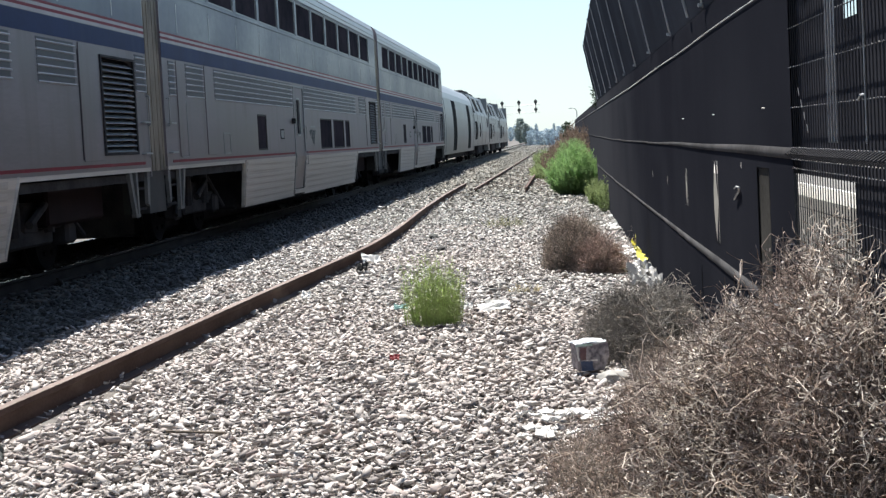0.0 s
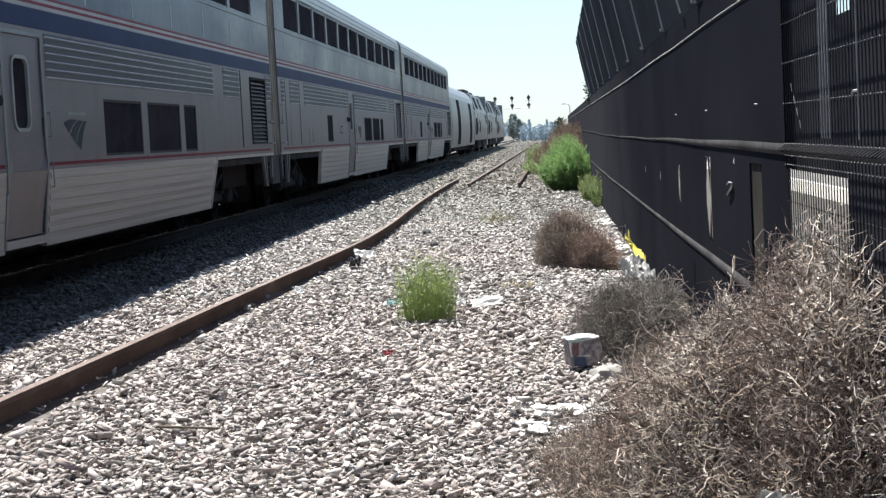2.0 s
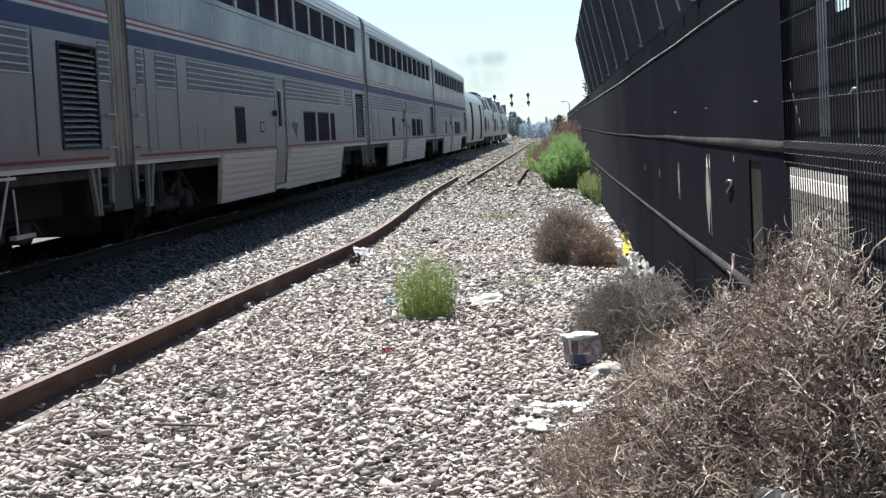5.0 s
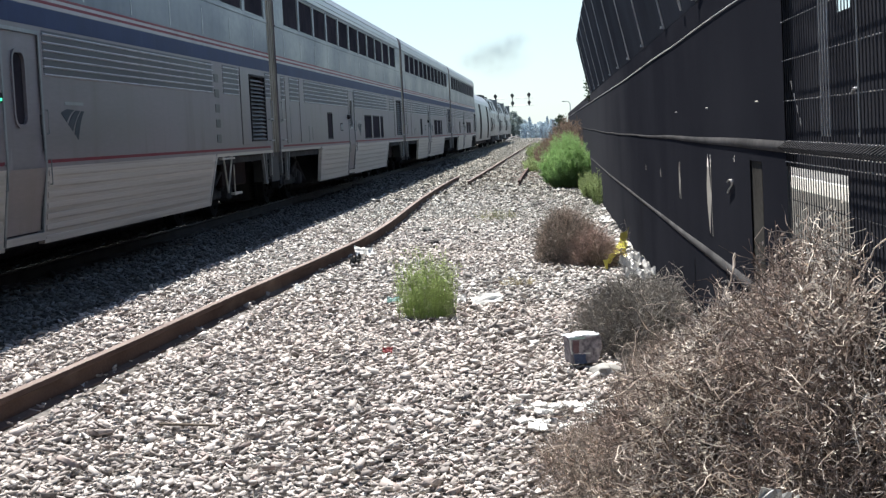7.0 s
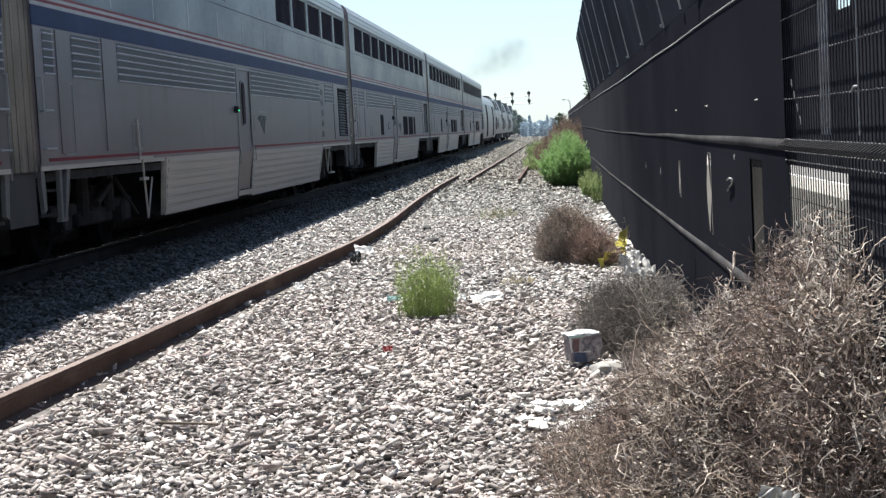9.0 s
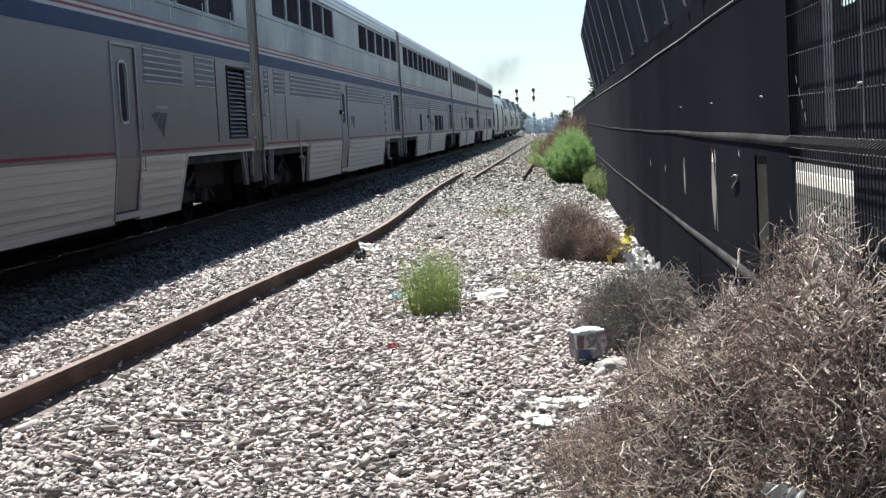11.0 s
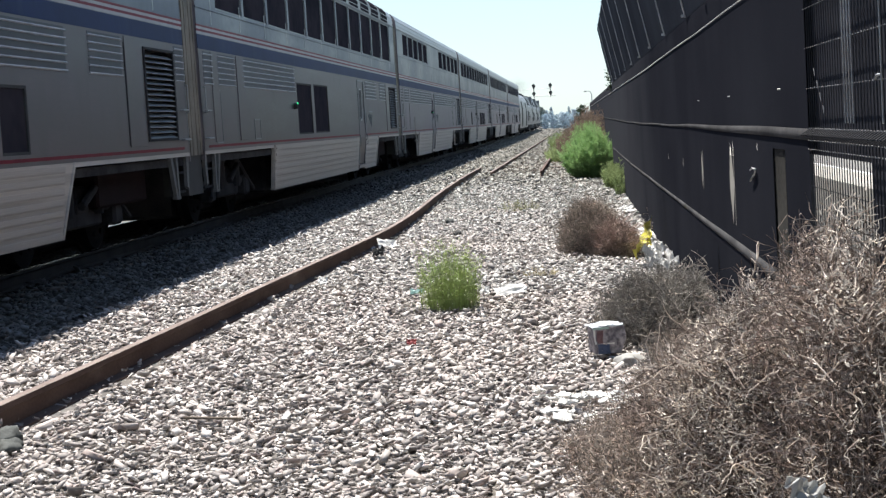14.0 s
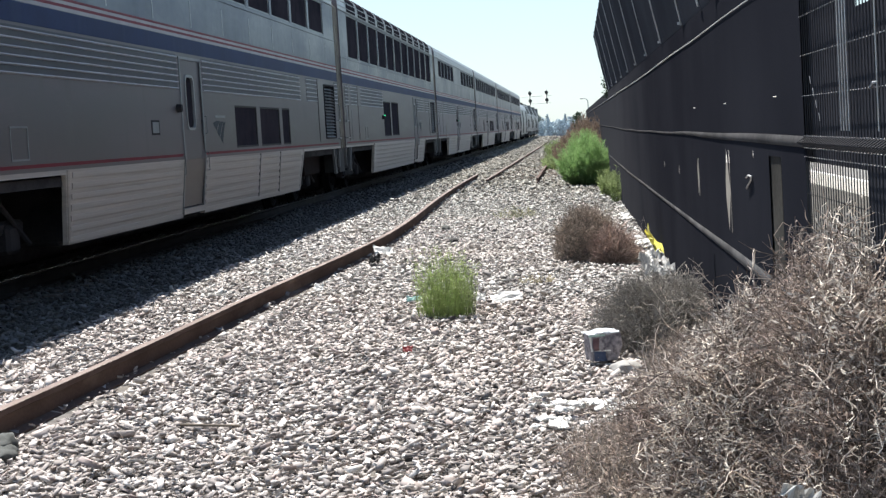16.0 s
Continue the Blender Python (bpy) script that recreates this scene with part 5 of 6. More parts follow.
dead_weed(1.05, 11.6, -0.08, 0.75, 5)
dead_weed(1.08, 9.3, 0.1, 0.85, 5)
dead_weed(1.06, 7.4, 0.35, 0.5, 5, 0.0035)


def grass_tuft(name, label, x, y, rx, ry, h, blades, material, leaves=3, width=0.004, spread=0.25, category="plant", thick=0.0022):
    t = tagged(empty(name, x, y, -0.07 + rise(x)), label, category)
    v, f, lv, lf = [], [], [], []
    for _ in range(blades):
        a = random.uniform(0, 2 * math.pi)
        r = math.sqrt(random.random())
        p = Vector((math.cos(a) * r * rx, math.sin(a) * r * ry, 0))
        hh = h * random.uniform(0.45, 1.0) * (1.1 - 0.35 * r * r)
        line = wander(p, Vector((p.x * spread / max(rx, 0.01) * 0.6, p.y * spread / max(ry, 0.01) * 0.6, 1)), hh, 5, 0.09)
        tube(v, f, line, thick, thick * 0.35)
        for _ in range(leaves):
            q = line[random.randint(1, 5)]
            leaf_quad(lv, lf, q, Vector((random.gauss(0, 1), random.gauss(0, 1), 0.8)).normalized(), random.uniform(4, 9) * width, width)
    raw("stem_mass", v, f, material, t)["kind"] = "stuff"
    raw("leaf_mass", lv, lf, material, t)["kind"] = "stuff"
    return t


grass_tuft("grass_tuft", "bright green upright weed growing in the gravel", -1.13, 14.1, 0.26, 0.2, 0.63, 430, BLADE, 5, 0.0062, 0.14)
grass_tuft("straw_tuft", "thin yellowed grass in the gravel", -1.05, 29.4, 0.4, 0.8, 0.22, 130, STRAW_GREEN, 2, 0.006, 0.5, "grass")
grass_tuft("straw_tuft", "flattened straw on the gravel", -0.38, 17.1, 0.17, 0.14, 0.08, 45, STRAW, 2, 0.008, 1.6, "grass", 0.004)
grass_tuft("weed_patch", "low yellow-green weeds at the sleeper ends", -0.72, 66, 0.42, 6.0, 0.44, 1000, SAGE, 3, 0.03, 0.4, "plant", 0.008)
grass_tuft("weed_patch", "low dry weeds beside the siding rail", -0.6, 92, 0.8, 9.0, 0.8, 700, SAGE, 3, 0.04, 0.4, "plant", 0.012)


def leafy_bush(name, label, x, y, rx, ry, h, plumes, needles, material, length, width, stem=None, dome=0.0):
    """A feathery bush: plumes from the root to a domed outline, each a spine with many narrow leaves."""
    bush = tagged(empty(name, x, y, -0.08 + rise(x)), label, "bush")
    v, f, lv, lf = [], [], [], []
    for _ in range(plumes):
        a = random.uniform(0, 2 * math.pi)
        r = math.sqrt(random.random())
        lump = 0.86 + 0.3 * noise.noise(Vector((math.cos(a) * 1.7 * r + x, math.sin(a) * 1.7 * r, 3.0)))
        p = Vector((math.cos(a) * r * rx * 0.5, math.sin(a) * r * ry * 0.5, 0))
        hh = h * lump * math.sqrt(max(0.1, 1.04 - (0.75 + 0.2 * dome) * r * r)) * random.uniform(0.78, 1.08)
        out = 0.72 + 0.35 * dome
        line = wander(p, Vector((math.cos(a) * r * rx * out / h, math.sin(a) * r * ry * out / h, 1 - 0.45 * dome * r * r)), hh, 7, 0.06)
        tube(v, f, line, 0.007, 0.0025)
        for _ in range(needles):
            k = random.uniform(0.12, 1.0) ** (0.8 if dome else 1.0) * 7
            i = min(6, int(k))
            q = line[i].lerp(line[i + 1], k - i)
            leaf_quad(lv, lf, q, Vector((random.gauss(0, 0.7), random.gauss(0, 0.7), 0.8)).normalized(), random.uniform(0.6, 1.3) * length, width)
    raw("stem_mass", v, f, stem or material, bush)["kind"] = "stuff"
    raw("foliage", lv, lf, material, bush)["kind"] = "stuff"
    return bush


leafy_bush("green_bush", "dense bright green feathery bush by the fence", 0.42, 45.0, 0.80, 0.9, 1.58, 760, 100, LEAF, 0.11, 0.009, dome=1.0)
leafy_bush("sage_bush", "pale green weed at the fence foot", 0.93, 38.3, 0.36, 0.9, 0.78, 90, 30, SAGE, 0.11, 0.014)
leafy_bush("sage_bush", "pale green weed at the fence foot", 0.98, 35.2, 0.22, 0.6, 0.80, 30, 22, SAGE, 0.10, 0.014)
for x, y, h in ((0.72, 54, 2.15), (0.34, 56, 1.95), (-0.02, 58, 1.62), (-0.22, 62, 1.4), (0.66, 62, 2.2), (0.28, 66, 1.9), (0.40, 76, 2.05)):
    leafy_bush("russet_weed", "tall russet-brown dried weeds along the fence", x, y, 0.58, 3.4, h, 230, 60, RUSSET, 0.15, 0.017)


def vine():
    """Leaves hanging over the far end of the leaning screen."""
    t = tagged(empty("vine", 1.13, 42.4, 2.2), "dark green vine over the fence end", "vine")
    v, f = [], []
    for _ in range(150):
        k = random.random()
        p = Vector((random.gauss(-0.02 - 0.12 * k, 0.05 - 0.02 * k), random.gauss(0, 0.2), 0.15 + 0.6 * k * k))
        leaf_quad(v, f, p, Vector((random.gauss(-0.2, 1), random.gauss(0, 1), random.gauss(0.2, 0.8))).normalized(), random.uniform(0.05, 0.10), 0.04)
    raw("leaf_mass", v, f, VINE, t)["kind"] = "stuff"
    v, f = [], []
    tube(v, f, wander(Vector((0.06, 0, -2.3)), Vector((0, 0, 1)), 2.5, 12, 0.03), 0.012, 0.005)
    raw("stem", v, f, BARK, t)


vine()


# ---- ballast stones ----
def stone_shapes(count, fine):
    bm = bmesh.new()
    out = []
    for i in range(count):
        bm.clear()
        if fine:
            bmesh.ops.create_cube(bm, size=1.25)
            bmesh.ops.subdivide_edges(bm, edges=random.sample(bm.edges[:], 3), cuts=1)
            bmesh.ops.triangulate(bm, faces=bm.faces[:])
        else:
            bmesh.ops.create_cube(bm, size=1.25)
        vs = []
        for q in bm.verts:
            k = random.uniform(0.58, 1.27)
            vs.append((q.co.x * k * random.uniform(0.95, 1.45), q.co.y * k * 0.72, q.co.z * random.uniform(0.5, 1.15) * 0.42))
        bm.verts.index_update()
        out.append((np.array(vs), np.array([[w.index for w in g.verts] for g in bm.faces])))
    bm.free()
    return out


def scatter(y0, y1, density, size, rng, edge=(-8.6, 1.14)):
    """Places for stones over the stretch y0..y1 of the bed, x and y and radius."""
    left, right = max(edge[0], -0.40 * y1 - 0.2), min(edge[1], 0.23 * y1 + 0.2)
    n = int((right - left) * (y1 - y0) * density)
    x = rng.uniform(left, right, n)
    y = rng.uniform(y0, y1, n)
    keep = (y > 0) & (x > -0.40 * y - 0.3) & (x < 0.225 * y + 0.25)
    old_track = (x > -3.0) & (x < -0.6) & (y > 47.5) & (y < 92)
    keep &= ~old_track | (rng.random(n) < 0.6)
    x, y = x[keep], y[keep]
    return x, y, size * rng.lognormal(0, 0.28, len(x))


def heap(name, zones, shapes, rng, material, parent):
    V, F, base = [], [], 0
    for x, y, r in zones:
        z = np.array([ground_height(a, b) for a, b in zip(x, y)]) + rng.uniform(-0.1, 1.25, len(x)) * r
        away = x - np.interp(y, [q[1] for q in BENT], [q[0] for q in BENT]) - 0.09
        z -= 0.032 * np.exp(-(away / 0.12) ** 2) * (y < 50)
        which = rng.integers(0, len(shapes), len(x))
        turn = rng.uniform(0, 2 * np.pi, len(x))
        tip = rng.normal(0, 0.31, (len(x), 2))
        for k, (sv, sf) in enumerate(shapes):
            m = np.nonzero(which == k)[0]
            if not len(m):
                continue
            p = sv[None] * r[m, None, None]
            c, s = np.cos(turn[m])[:, None], np.sin(turn[m])[:, None]
            px, py = p[..., 0] * c - p[..., 1] * s, p[..., 0] * s + p[..., 1] * c
            pz = p[..., 2] + px * tip[m, :1] + py * tip[m, 1:]
            q = np.stack([px + x[m, None], py + y[m, None], pz + z[m, None]], -1).reshape(-1, 3)
            idx = (np.arange(len(m)) * len(sv))[:, None, None] + sf[None] + base
            V.append(q)
            F.append(idx.reshape(-1, sf.shape[1]))
            base += len(q)
    V, F = np.concatenate(V), np.concatenate(F)
    me = bpy.data.meshes.new(name)
    me.vertices.add(len(V))
    me.vertices.foreach_set("co", V.astype(np.float32).ravel())
    k = F.shape[1]
    me.loops.add(F.size)
    me.loops.foreach_set("vertex_index", F.astype(np.int32).ravel())
    me.polygons.add(len(F))
    me.polygons.foreach_set("loop_start", np.arange(0, F.size, k, dtype=np.int32))
    me.update(calc_edges=True)
    me.materials.append(material)
    ob = new(name, me)
    ob.parent = parent
    return tagged(ob, "loose grey and pinkish crushed stones", kind="stuff")


def ballast():
    rng = np.random.default_rng(5)
    random.seed(3)
    ground = bpy.data.objects["ground"]
    fine, rough = stone_shapes(14, True), stone_shapes(14, False)
    # shade-dark stones reach about to the edge of the train's shadow
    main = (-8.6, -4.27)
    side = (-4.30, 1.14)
    heap("ballast", [scatter(11 + 2 * i, 13 + 2 * i, 420, 0.027, rng, main) for i in range(14)], rough, rng, STONE_SHADE_GRIME, ground)
    heap("ballast", [scatter(39 + 5 * i, 44 + 5 * i, 150, 0.042, rng, main) for i in range(10)], rough, rng, STONE_SHADE_GRIME, ground)
    heap("ballast", [scatter(6.6 + i, 7.6 + i, 1150, 0.0222, rng, side) for i in range(9)], fine, rng, STONE, ground)
    heap("ballast", [scatter(15.6 + 2 * i, 17.6 + 2 * i, 760 if i < 6 else 520, 0.0232, rng, side) for i in range(7)], rough, rng, STONE_MID, ground)
    heap("ballast", [scatter(25.6 + 2 * i, 27.6 + 2 * i, 300 if i < 2 else 760, 0.0232, rng, side) for i in range(5)], rough, rng, STONE_GREY, ground)
    heap("ballast", [scatter(90 + 10 * i, 100 + 10 * i, 60, 0.040, rng, (-8.6, 0.6)) for i in range(7)], rough, rng, STONE_SOILED, ground)
    heap("ballast", [scatter(160 + 15 * i, 175 + 15 * i, 22, 0.055, rng, (-12, 0.4)) for i in range(8)], rough, rng, STONE_SOILED, ground)
    heap("ballast", [scatter(34.6 + 3 * i, 37.6 + 3 * i, 240, 0.036, rng, side) for i in range(2)], rough, rng, STONE_GREY, ground)
    heap("ballast", [scatter(37.6 + 4 * i, 41.6 + 4 * i, (130, 210, 110)[i], 0.038, rng, side) for i in range(3)], rough, rng, STONE_DULL, ground)
    heap("ballast", [scatter(45.6 + 5 * i, 50.6 + 5 * i, 200, 0.040, rng, side) for i in range(9)], rough, rng, STONE_SOILED, ground)
    # single stones on top, where one passes nearest
    meshes = []
    for sv, sf in stone_shapes(12, True):
        me = bpy.data.meshes.new("stone")
        me.from_pydata([tuple(q) for q in sv], [], [tuple(int(i) for i in g) for g in sf])
        me.materials.append(STONE_ONE)
        meshes.append(me)
    for i in range(290):
        o = new("stone", meshes[i % 12])
        y = 7.3 + 2.6 * random.random()
        px = random.uniform(-0.36 * y, 0.1)
        o.location = (px, y, -0.06 + rise(px))
        r = 0.021 * random.lognormvariate(0, 0.25)
        o.scale = (r, r, r)
        o.rotation_euler = (random.gauss(0, 0.3), random.gauss(0, 0.3), random.uniform(0, 6.28))
        o.parent = ground


# ---- litter ----
def sheet(name, label, category, x, y, z, w, d, material, crumple=0.03, seed=1, tilt=(0, 0, 0), n=7, thick=0.004):
    """A crumpled piece of film or paper."""
    bm = bmesh.new()
    rows = []
    for i in range(n):
        row = []
        for j in range(n):
            u, v = i / (n - 1) - 0.5, j / (n - 1) - 0.5
            h = crumple * noise.noise(Vector((u * 4 + seed, v * 4, seed * 1.7))) * 2
            e = 0.12 * noise.noise(Vector((u * 3, v * 3 + seed, 9)))
            row.append(bm.verts.new((u * w * (1 + e), v * d * (1 - e), h + crumple)))
        rows.append(row)
    for a, b in zip(rows, rows[1:]):
        for j in range(n - 1):
            bm.faces.new((a[j], b[j], b[j + 1], a[j + 1]))
    bm.normal_update()
    bmesh.ops.solidify(bm, geom=bm.faces[:], thickness=thick)
    ob = part(name, bm, material)
    ob.location, ob.rotation_euler = (x, y, z + rise(x)), [radians(a) for a in tilt]
    return tagged(ob, label, category)


def carton():
    c = tagged(empty("carton", 0.232, 11.3, -0.06), "crushed grey and blue drink carton on the gravel", "carton")

    def battered(v):
        v.co += Vector((0.012 * noise.noise(v.co * 14), 0.016 * noise.noise(v.co * 14 + Vector((5, 0, 0))), 0.008 * noise.noise(v.co * 12)))
        v.co.x -= 0.10 * v.co.z
        # one lower corner is pushed in
        v.co.x -= 0.55 * max(0.0, 0.09 - v.co.z) * max(0.0, min(1.0, v.co.x / 0.1))

    bm = bmesh.new()
    box(bm, -0.115, 0.125, -0.08, 0.08, 0, 0.20, 0.006)
    bmesh.ops.subdivide_edges(bm, edges=bm.edges[:], cuts=3, use_grid_fill=True)
    for v in bm.verts:
        battered(v)
    part("body", bm, CARTON, c, "worn printed carton")
    bm = bmesh.new()
    box(bm, -0.136, 0.085, -0.084, 0.081, 0.197, 0.207, 0.002)
    bmesh.ops.subdivide_edges(bm, edges=bm.edges[:], cuts=5, use_grid_fill=True)
    for v in bm.verts:
        v.co += Vector((0.022 * noise.noise(v.co * 26), 0.012 * noise.noise(v.co * 17), 0.020 * noise.noise(v.co * 31)))
    part("lid", bm, LID, c, "torn bluish white lid")
    for a, b, z0, z1, m in ((-0.108, -0.012, 0.002, 0.072, BLUE_PRINT), (-0.125, -0.112, 0.075, 0.19, PAPER), (-0.10, -0.055, 0.08, 0.17, CARTON_RED),
                            (-0.128, 0.0, 0.178, 0.192, CYAN), (-0.06, 0.02, 0.072, 0.080, PAPER)):
        bm = boxed(a, b, -0.083, -0.079, z0, z1)
        bmesh.ops.subdivide_edges(bm, edges=bm.edges[:], cuts=3, use_grid_fill=True)
        for v in bm.verts:
            battered(v)
            v.co.y -= 0.003
        part("print_bar", bm, m, c)
    c.rotation_euler = (0, 0, radians(19))
    return c


LID = surface("torn_blue_white_card", (0.35, 0.40, 0.46), (0.72, 0.75, 0.78), 0.6, 0.0, 30, 90, 0.3, 0.003)
BLUE_PRINT = surface("blue_print", (0.04, 0.065, 0.13), (0.08, 0.11, 0.19), 0.6, 0.0, 14, 60, 0.1, 0.002)
CARTON = surface("printed_grey_card", (0.11, 0.10, 0.12), (0.44, 0.405, 0.425), 0.6, 0.0, 22, 60, 0.2, 0.003)
CARTON_RED = surface("faded_red_print", (0.13, 0.065, 0.075), (0.20, 0.12, 0.125), 0.6, 0.0, 14, 60, 0.1, 0.002)
RAG = surface("dirty_rag", (0.049, 0.0532, 0.04896), (0.105, 0.1106, 0.1044), 0.9, 0.0, 9, 60, 0.5, 0.01)
CHAR = surface("charred_rag", (0.02, 0.02, 0.02), (0.05, 0.05, 0.05), 0.9, 0.0, 14, 60, 0.4, 0.01)
CYAN = surface("faded_turquoise_wrapper", (0.35, 0.52, 0.48), (0.45, 0.62, 0.58), 0.6, 0.0, 14, 60, 0.1, 0.003)
REDROCK = surface("dull_red_wrapper", (0.28, 0.05, 0.05), (0.36, 0.09, 0.09), 0.6, 0.0, 14, 60, 0.1, 0.003)
carton()
sheet("paper_cup", "crumpled white paper cup beside the rusty rail", "litter", -2.50, 20.7, -0.03, 0.26, 0.22, PAPER, 0.035, 2, (25, 12, 20))
sheet("black_rag", "black scrap lying on the gravel", "litter", -2.44, 19.35, -0.035, 0.13, 0.16, CHAR, 0.05, 4, (30, 0, 0))
sheet("white_scrap", "long flat white plastic scrap on the gravel", "litter", -0.64, 15.2, -0.03, 0.31, 0.15, PAPER, 0.014, 5, (32, -6, 10))
sheet("white_scrap", "small white scrap by the green weed", "litter", -0.89, 15.2, -0.03, 0.10, 0.09, PAPER, 0.015, 6, (35, 0, 0))
sheet("white_scrap", "small white chip beside the rail", "litter", -2.60, 16.0, -0.015, 0.10, 0.10, PAPER, 0.015, 7, (35, 0, 0))
sheet("wrapper", "faded turquoise wrapper by the green weed", "litter", -1.52, 15.0, -0.025, 0.14, 0.08, CYAN, 0.015, 8, (30, 0, 0))
sheet("wrapper", "small dull red wrapper among the stones", "litter", -1.23, 11.65, -0.035, 0.07, 0.06, REDROCK, 0.012, 9, (30, 0, 0))
for i, (x, y, w, d) in enumerate(((0.97, 18.1, 0.30, 0.45), (0.96, 19.0, 0.24, 0.4), (0.89, 18.6, 0.14, 0.25), (0.98, 17.5, 0.24, 0.35))):
    sheet("plastic_sheet", "crumpled white plastic film at the fence foot", "litter", x, y, -0.04, w, d, PLASTIC, 0.075, 20 + i, (6, -8, 15 * i), 13, 0.003)
sheet("plastic_bag", "torn white plastic bag caught in the brush", "litter", 0.70, 4.70, 0.487, 0.11, 0.10, PLASTIC, 0.035, 31, (40, 10, 20), 9, 0.003)
for i in range(44):
    a = random.random()
    sheet("white_shard", "broken white fragment on the gravel", "litter", -0.26 + 0.72 * a, (9.25 if i % 3 else 8.75) + random.gauss(0, 0.10), -0.03, random.uniform(0.04, 0.11), random.uniform(0.04, 0.09), PAPER,
          0.012, 40 + i, (random.gauss(0, 10), random.gauss(0, 10), random.uniform(0, 180)), 4, 0.008)
for i in range(30):
    y = 19.5 + 15 * random.random() ** 1.4
    sheet("white_shard", "white scrap or pale stone along the fence foot", "litter", fence_x(y) - random.uniform(0.04, 0.26), y, -0.05, random.uniform(0.07, 0.17), random.uniform(0.08, 0.2), PAPER,
          0.02, 80 + i, (random.gauss(0, 14), random.gauss(0, 14), random.uniform(0, 180)), 4, 0.015)
bm = bmesh.new()
rod(bm, (-2.2, 8.62, 0.085), (-1.86, 8.58, 0.072), 0.009, 0.007, 6)
tagged(part("stick", bm, BARK), "thin grey stick lying on the gravel", "stick")


def clod(name, label, x, y, w, d, h, material, seed, z=-0.09):
    """An irregular lump of earth, rock or rag."""
    bm = bmesh.new()
    bmesh.ops.create_icosphere(bm, subdivisions=3, radius=1.0)
    for v in bm.verts:
        k = 1 + 0.35 * noise.noise(v.co * 1.8 + Vector((seed, 0, 0))) + 0.12 * noise.noise(v.co * 5 + Vector((0, seed, 0)))
        v.co = Vector((v.co.x * w * k, v.co.y * d * k, max(v.co.z, -0.3) * h * k))
    o = part(name, bm, material, smooth=True)
    o.location = (x, y, z + 0.3 * h + rise(x))
    return tagged(o, label, "debris")


clod("rag", "dirty grey-green rag beside the rusty rail", -3.07, 8.13, 0.09, 0.16, 0.07, RAG, 3)
clod("rag", "folded end of a dirty rag on the gravel", -2.98, 7.97, 0.07, 0.12, 0.05, RAG, 8)
clod("dark_rock", "grey clod of earth on the gravel", -2.10, 26.0, 0.08, 0.14, 0.07, RAG, 5)
clod("dark_rock", "small dark rock on the gravel", -1.75, 23.2, 0.07, 0.1, 0.06, CHAR, 6)
clod("pale_rock", "pale flat stone by the carton", 0.37, 11.0, 0.10, 0.10, 0.06, CONCRETE, 7)


def caution_tape():
    t = tagged(empty("caution_tape", 0.97, 20.5, 0.25), "yellow plastic tape snagged between weed and fence", "tape")
    for (a, b, w, s) in (((0.0, 0.0, 0.0), (-0.2, -0.8, -0.20), 0.06, 1), ((-0.2, -0.8, -0.20), (-0.42, -1.55, -0.31), 0.07, 5), ((-0.05, -0.1, -0.02), (-0.08, -0.5, -0.30), 0.045, 9)):
        v, f = [], []
        a, b = Vector(a), Vector(b)
        for i in range(9):
            p = a.lerp(b, i / 8) + Vector((0.02 * math.sin(i * 1.3 + s), 0, 0.02 * math.cos(i * 1.7 + s)))
            tw = i * 0.45 + s
            q = Vector((math.cos(tw) * 0.4, 0.2, math.sin(tw) * 0.6 + 0.5)).normalized() * w
            v += [tuple(p - q), tuple(p + q)]
        for i in range(8):
            f.append((2 * i, 2 * i + 1, 2 * i + 3, 2 * i + 2))
        raw("strip", v, f, TAPE, t)
    return t


tape = caution_tape()


# ---- the distance ----
def signal_gantry():
    g = tagged(empty("signal_gantry", 0, 452, 0), "slim signal gantry with three pairs of black signal heads", "railway signal")
    for z in (8.5, 10.6):
        bm = bmesh.new()
        rod(bm, (-23.4, 0, z), (-5.5, 0, z), 0.07, seg=6)
        part("beam", bm, GALV, g)
    bm = bmesh.new()
    rod(bm, (-23.4, 0, -0.3), (-23.4, 0, 11.4), 0.22, seg=8)
    part("mast", bm, GALV, g)
    for x in (-16.3, -11.5, -6.75):
        bm = bmesh.new()
        rod(bm, (x, -0.2, 8.2), (x, -0.2, 12.2), 0.12, seg=6)
        m = part("signal_post", bm, SIGNAL, g)
        for z in (9.35, 11.5):
            bm = bmesh.new()
            bmesh.ops.create_cone(bm, cap_ends=True, segments=18, radius1=0.5, radius2=0.5, depth=0.1, matrix=Matrix.Translation((x, -0.5, z)) @ pose(0, 0, 0, 90))
            box(bm, x - 0.25, x + 0.25, -0.45, 0.3, z - 0.7, z + 0.45, 0.05)
            part("signal_head", bm, SIGNAL, m)
    return g


signal_gantry()


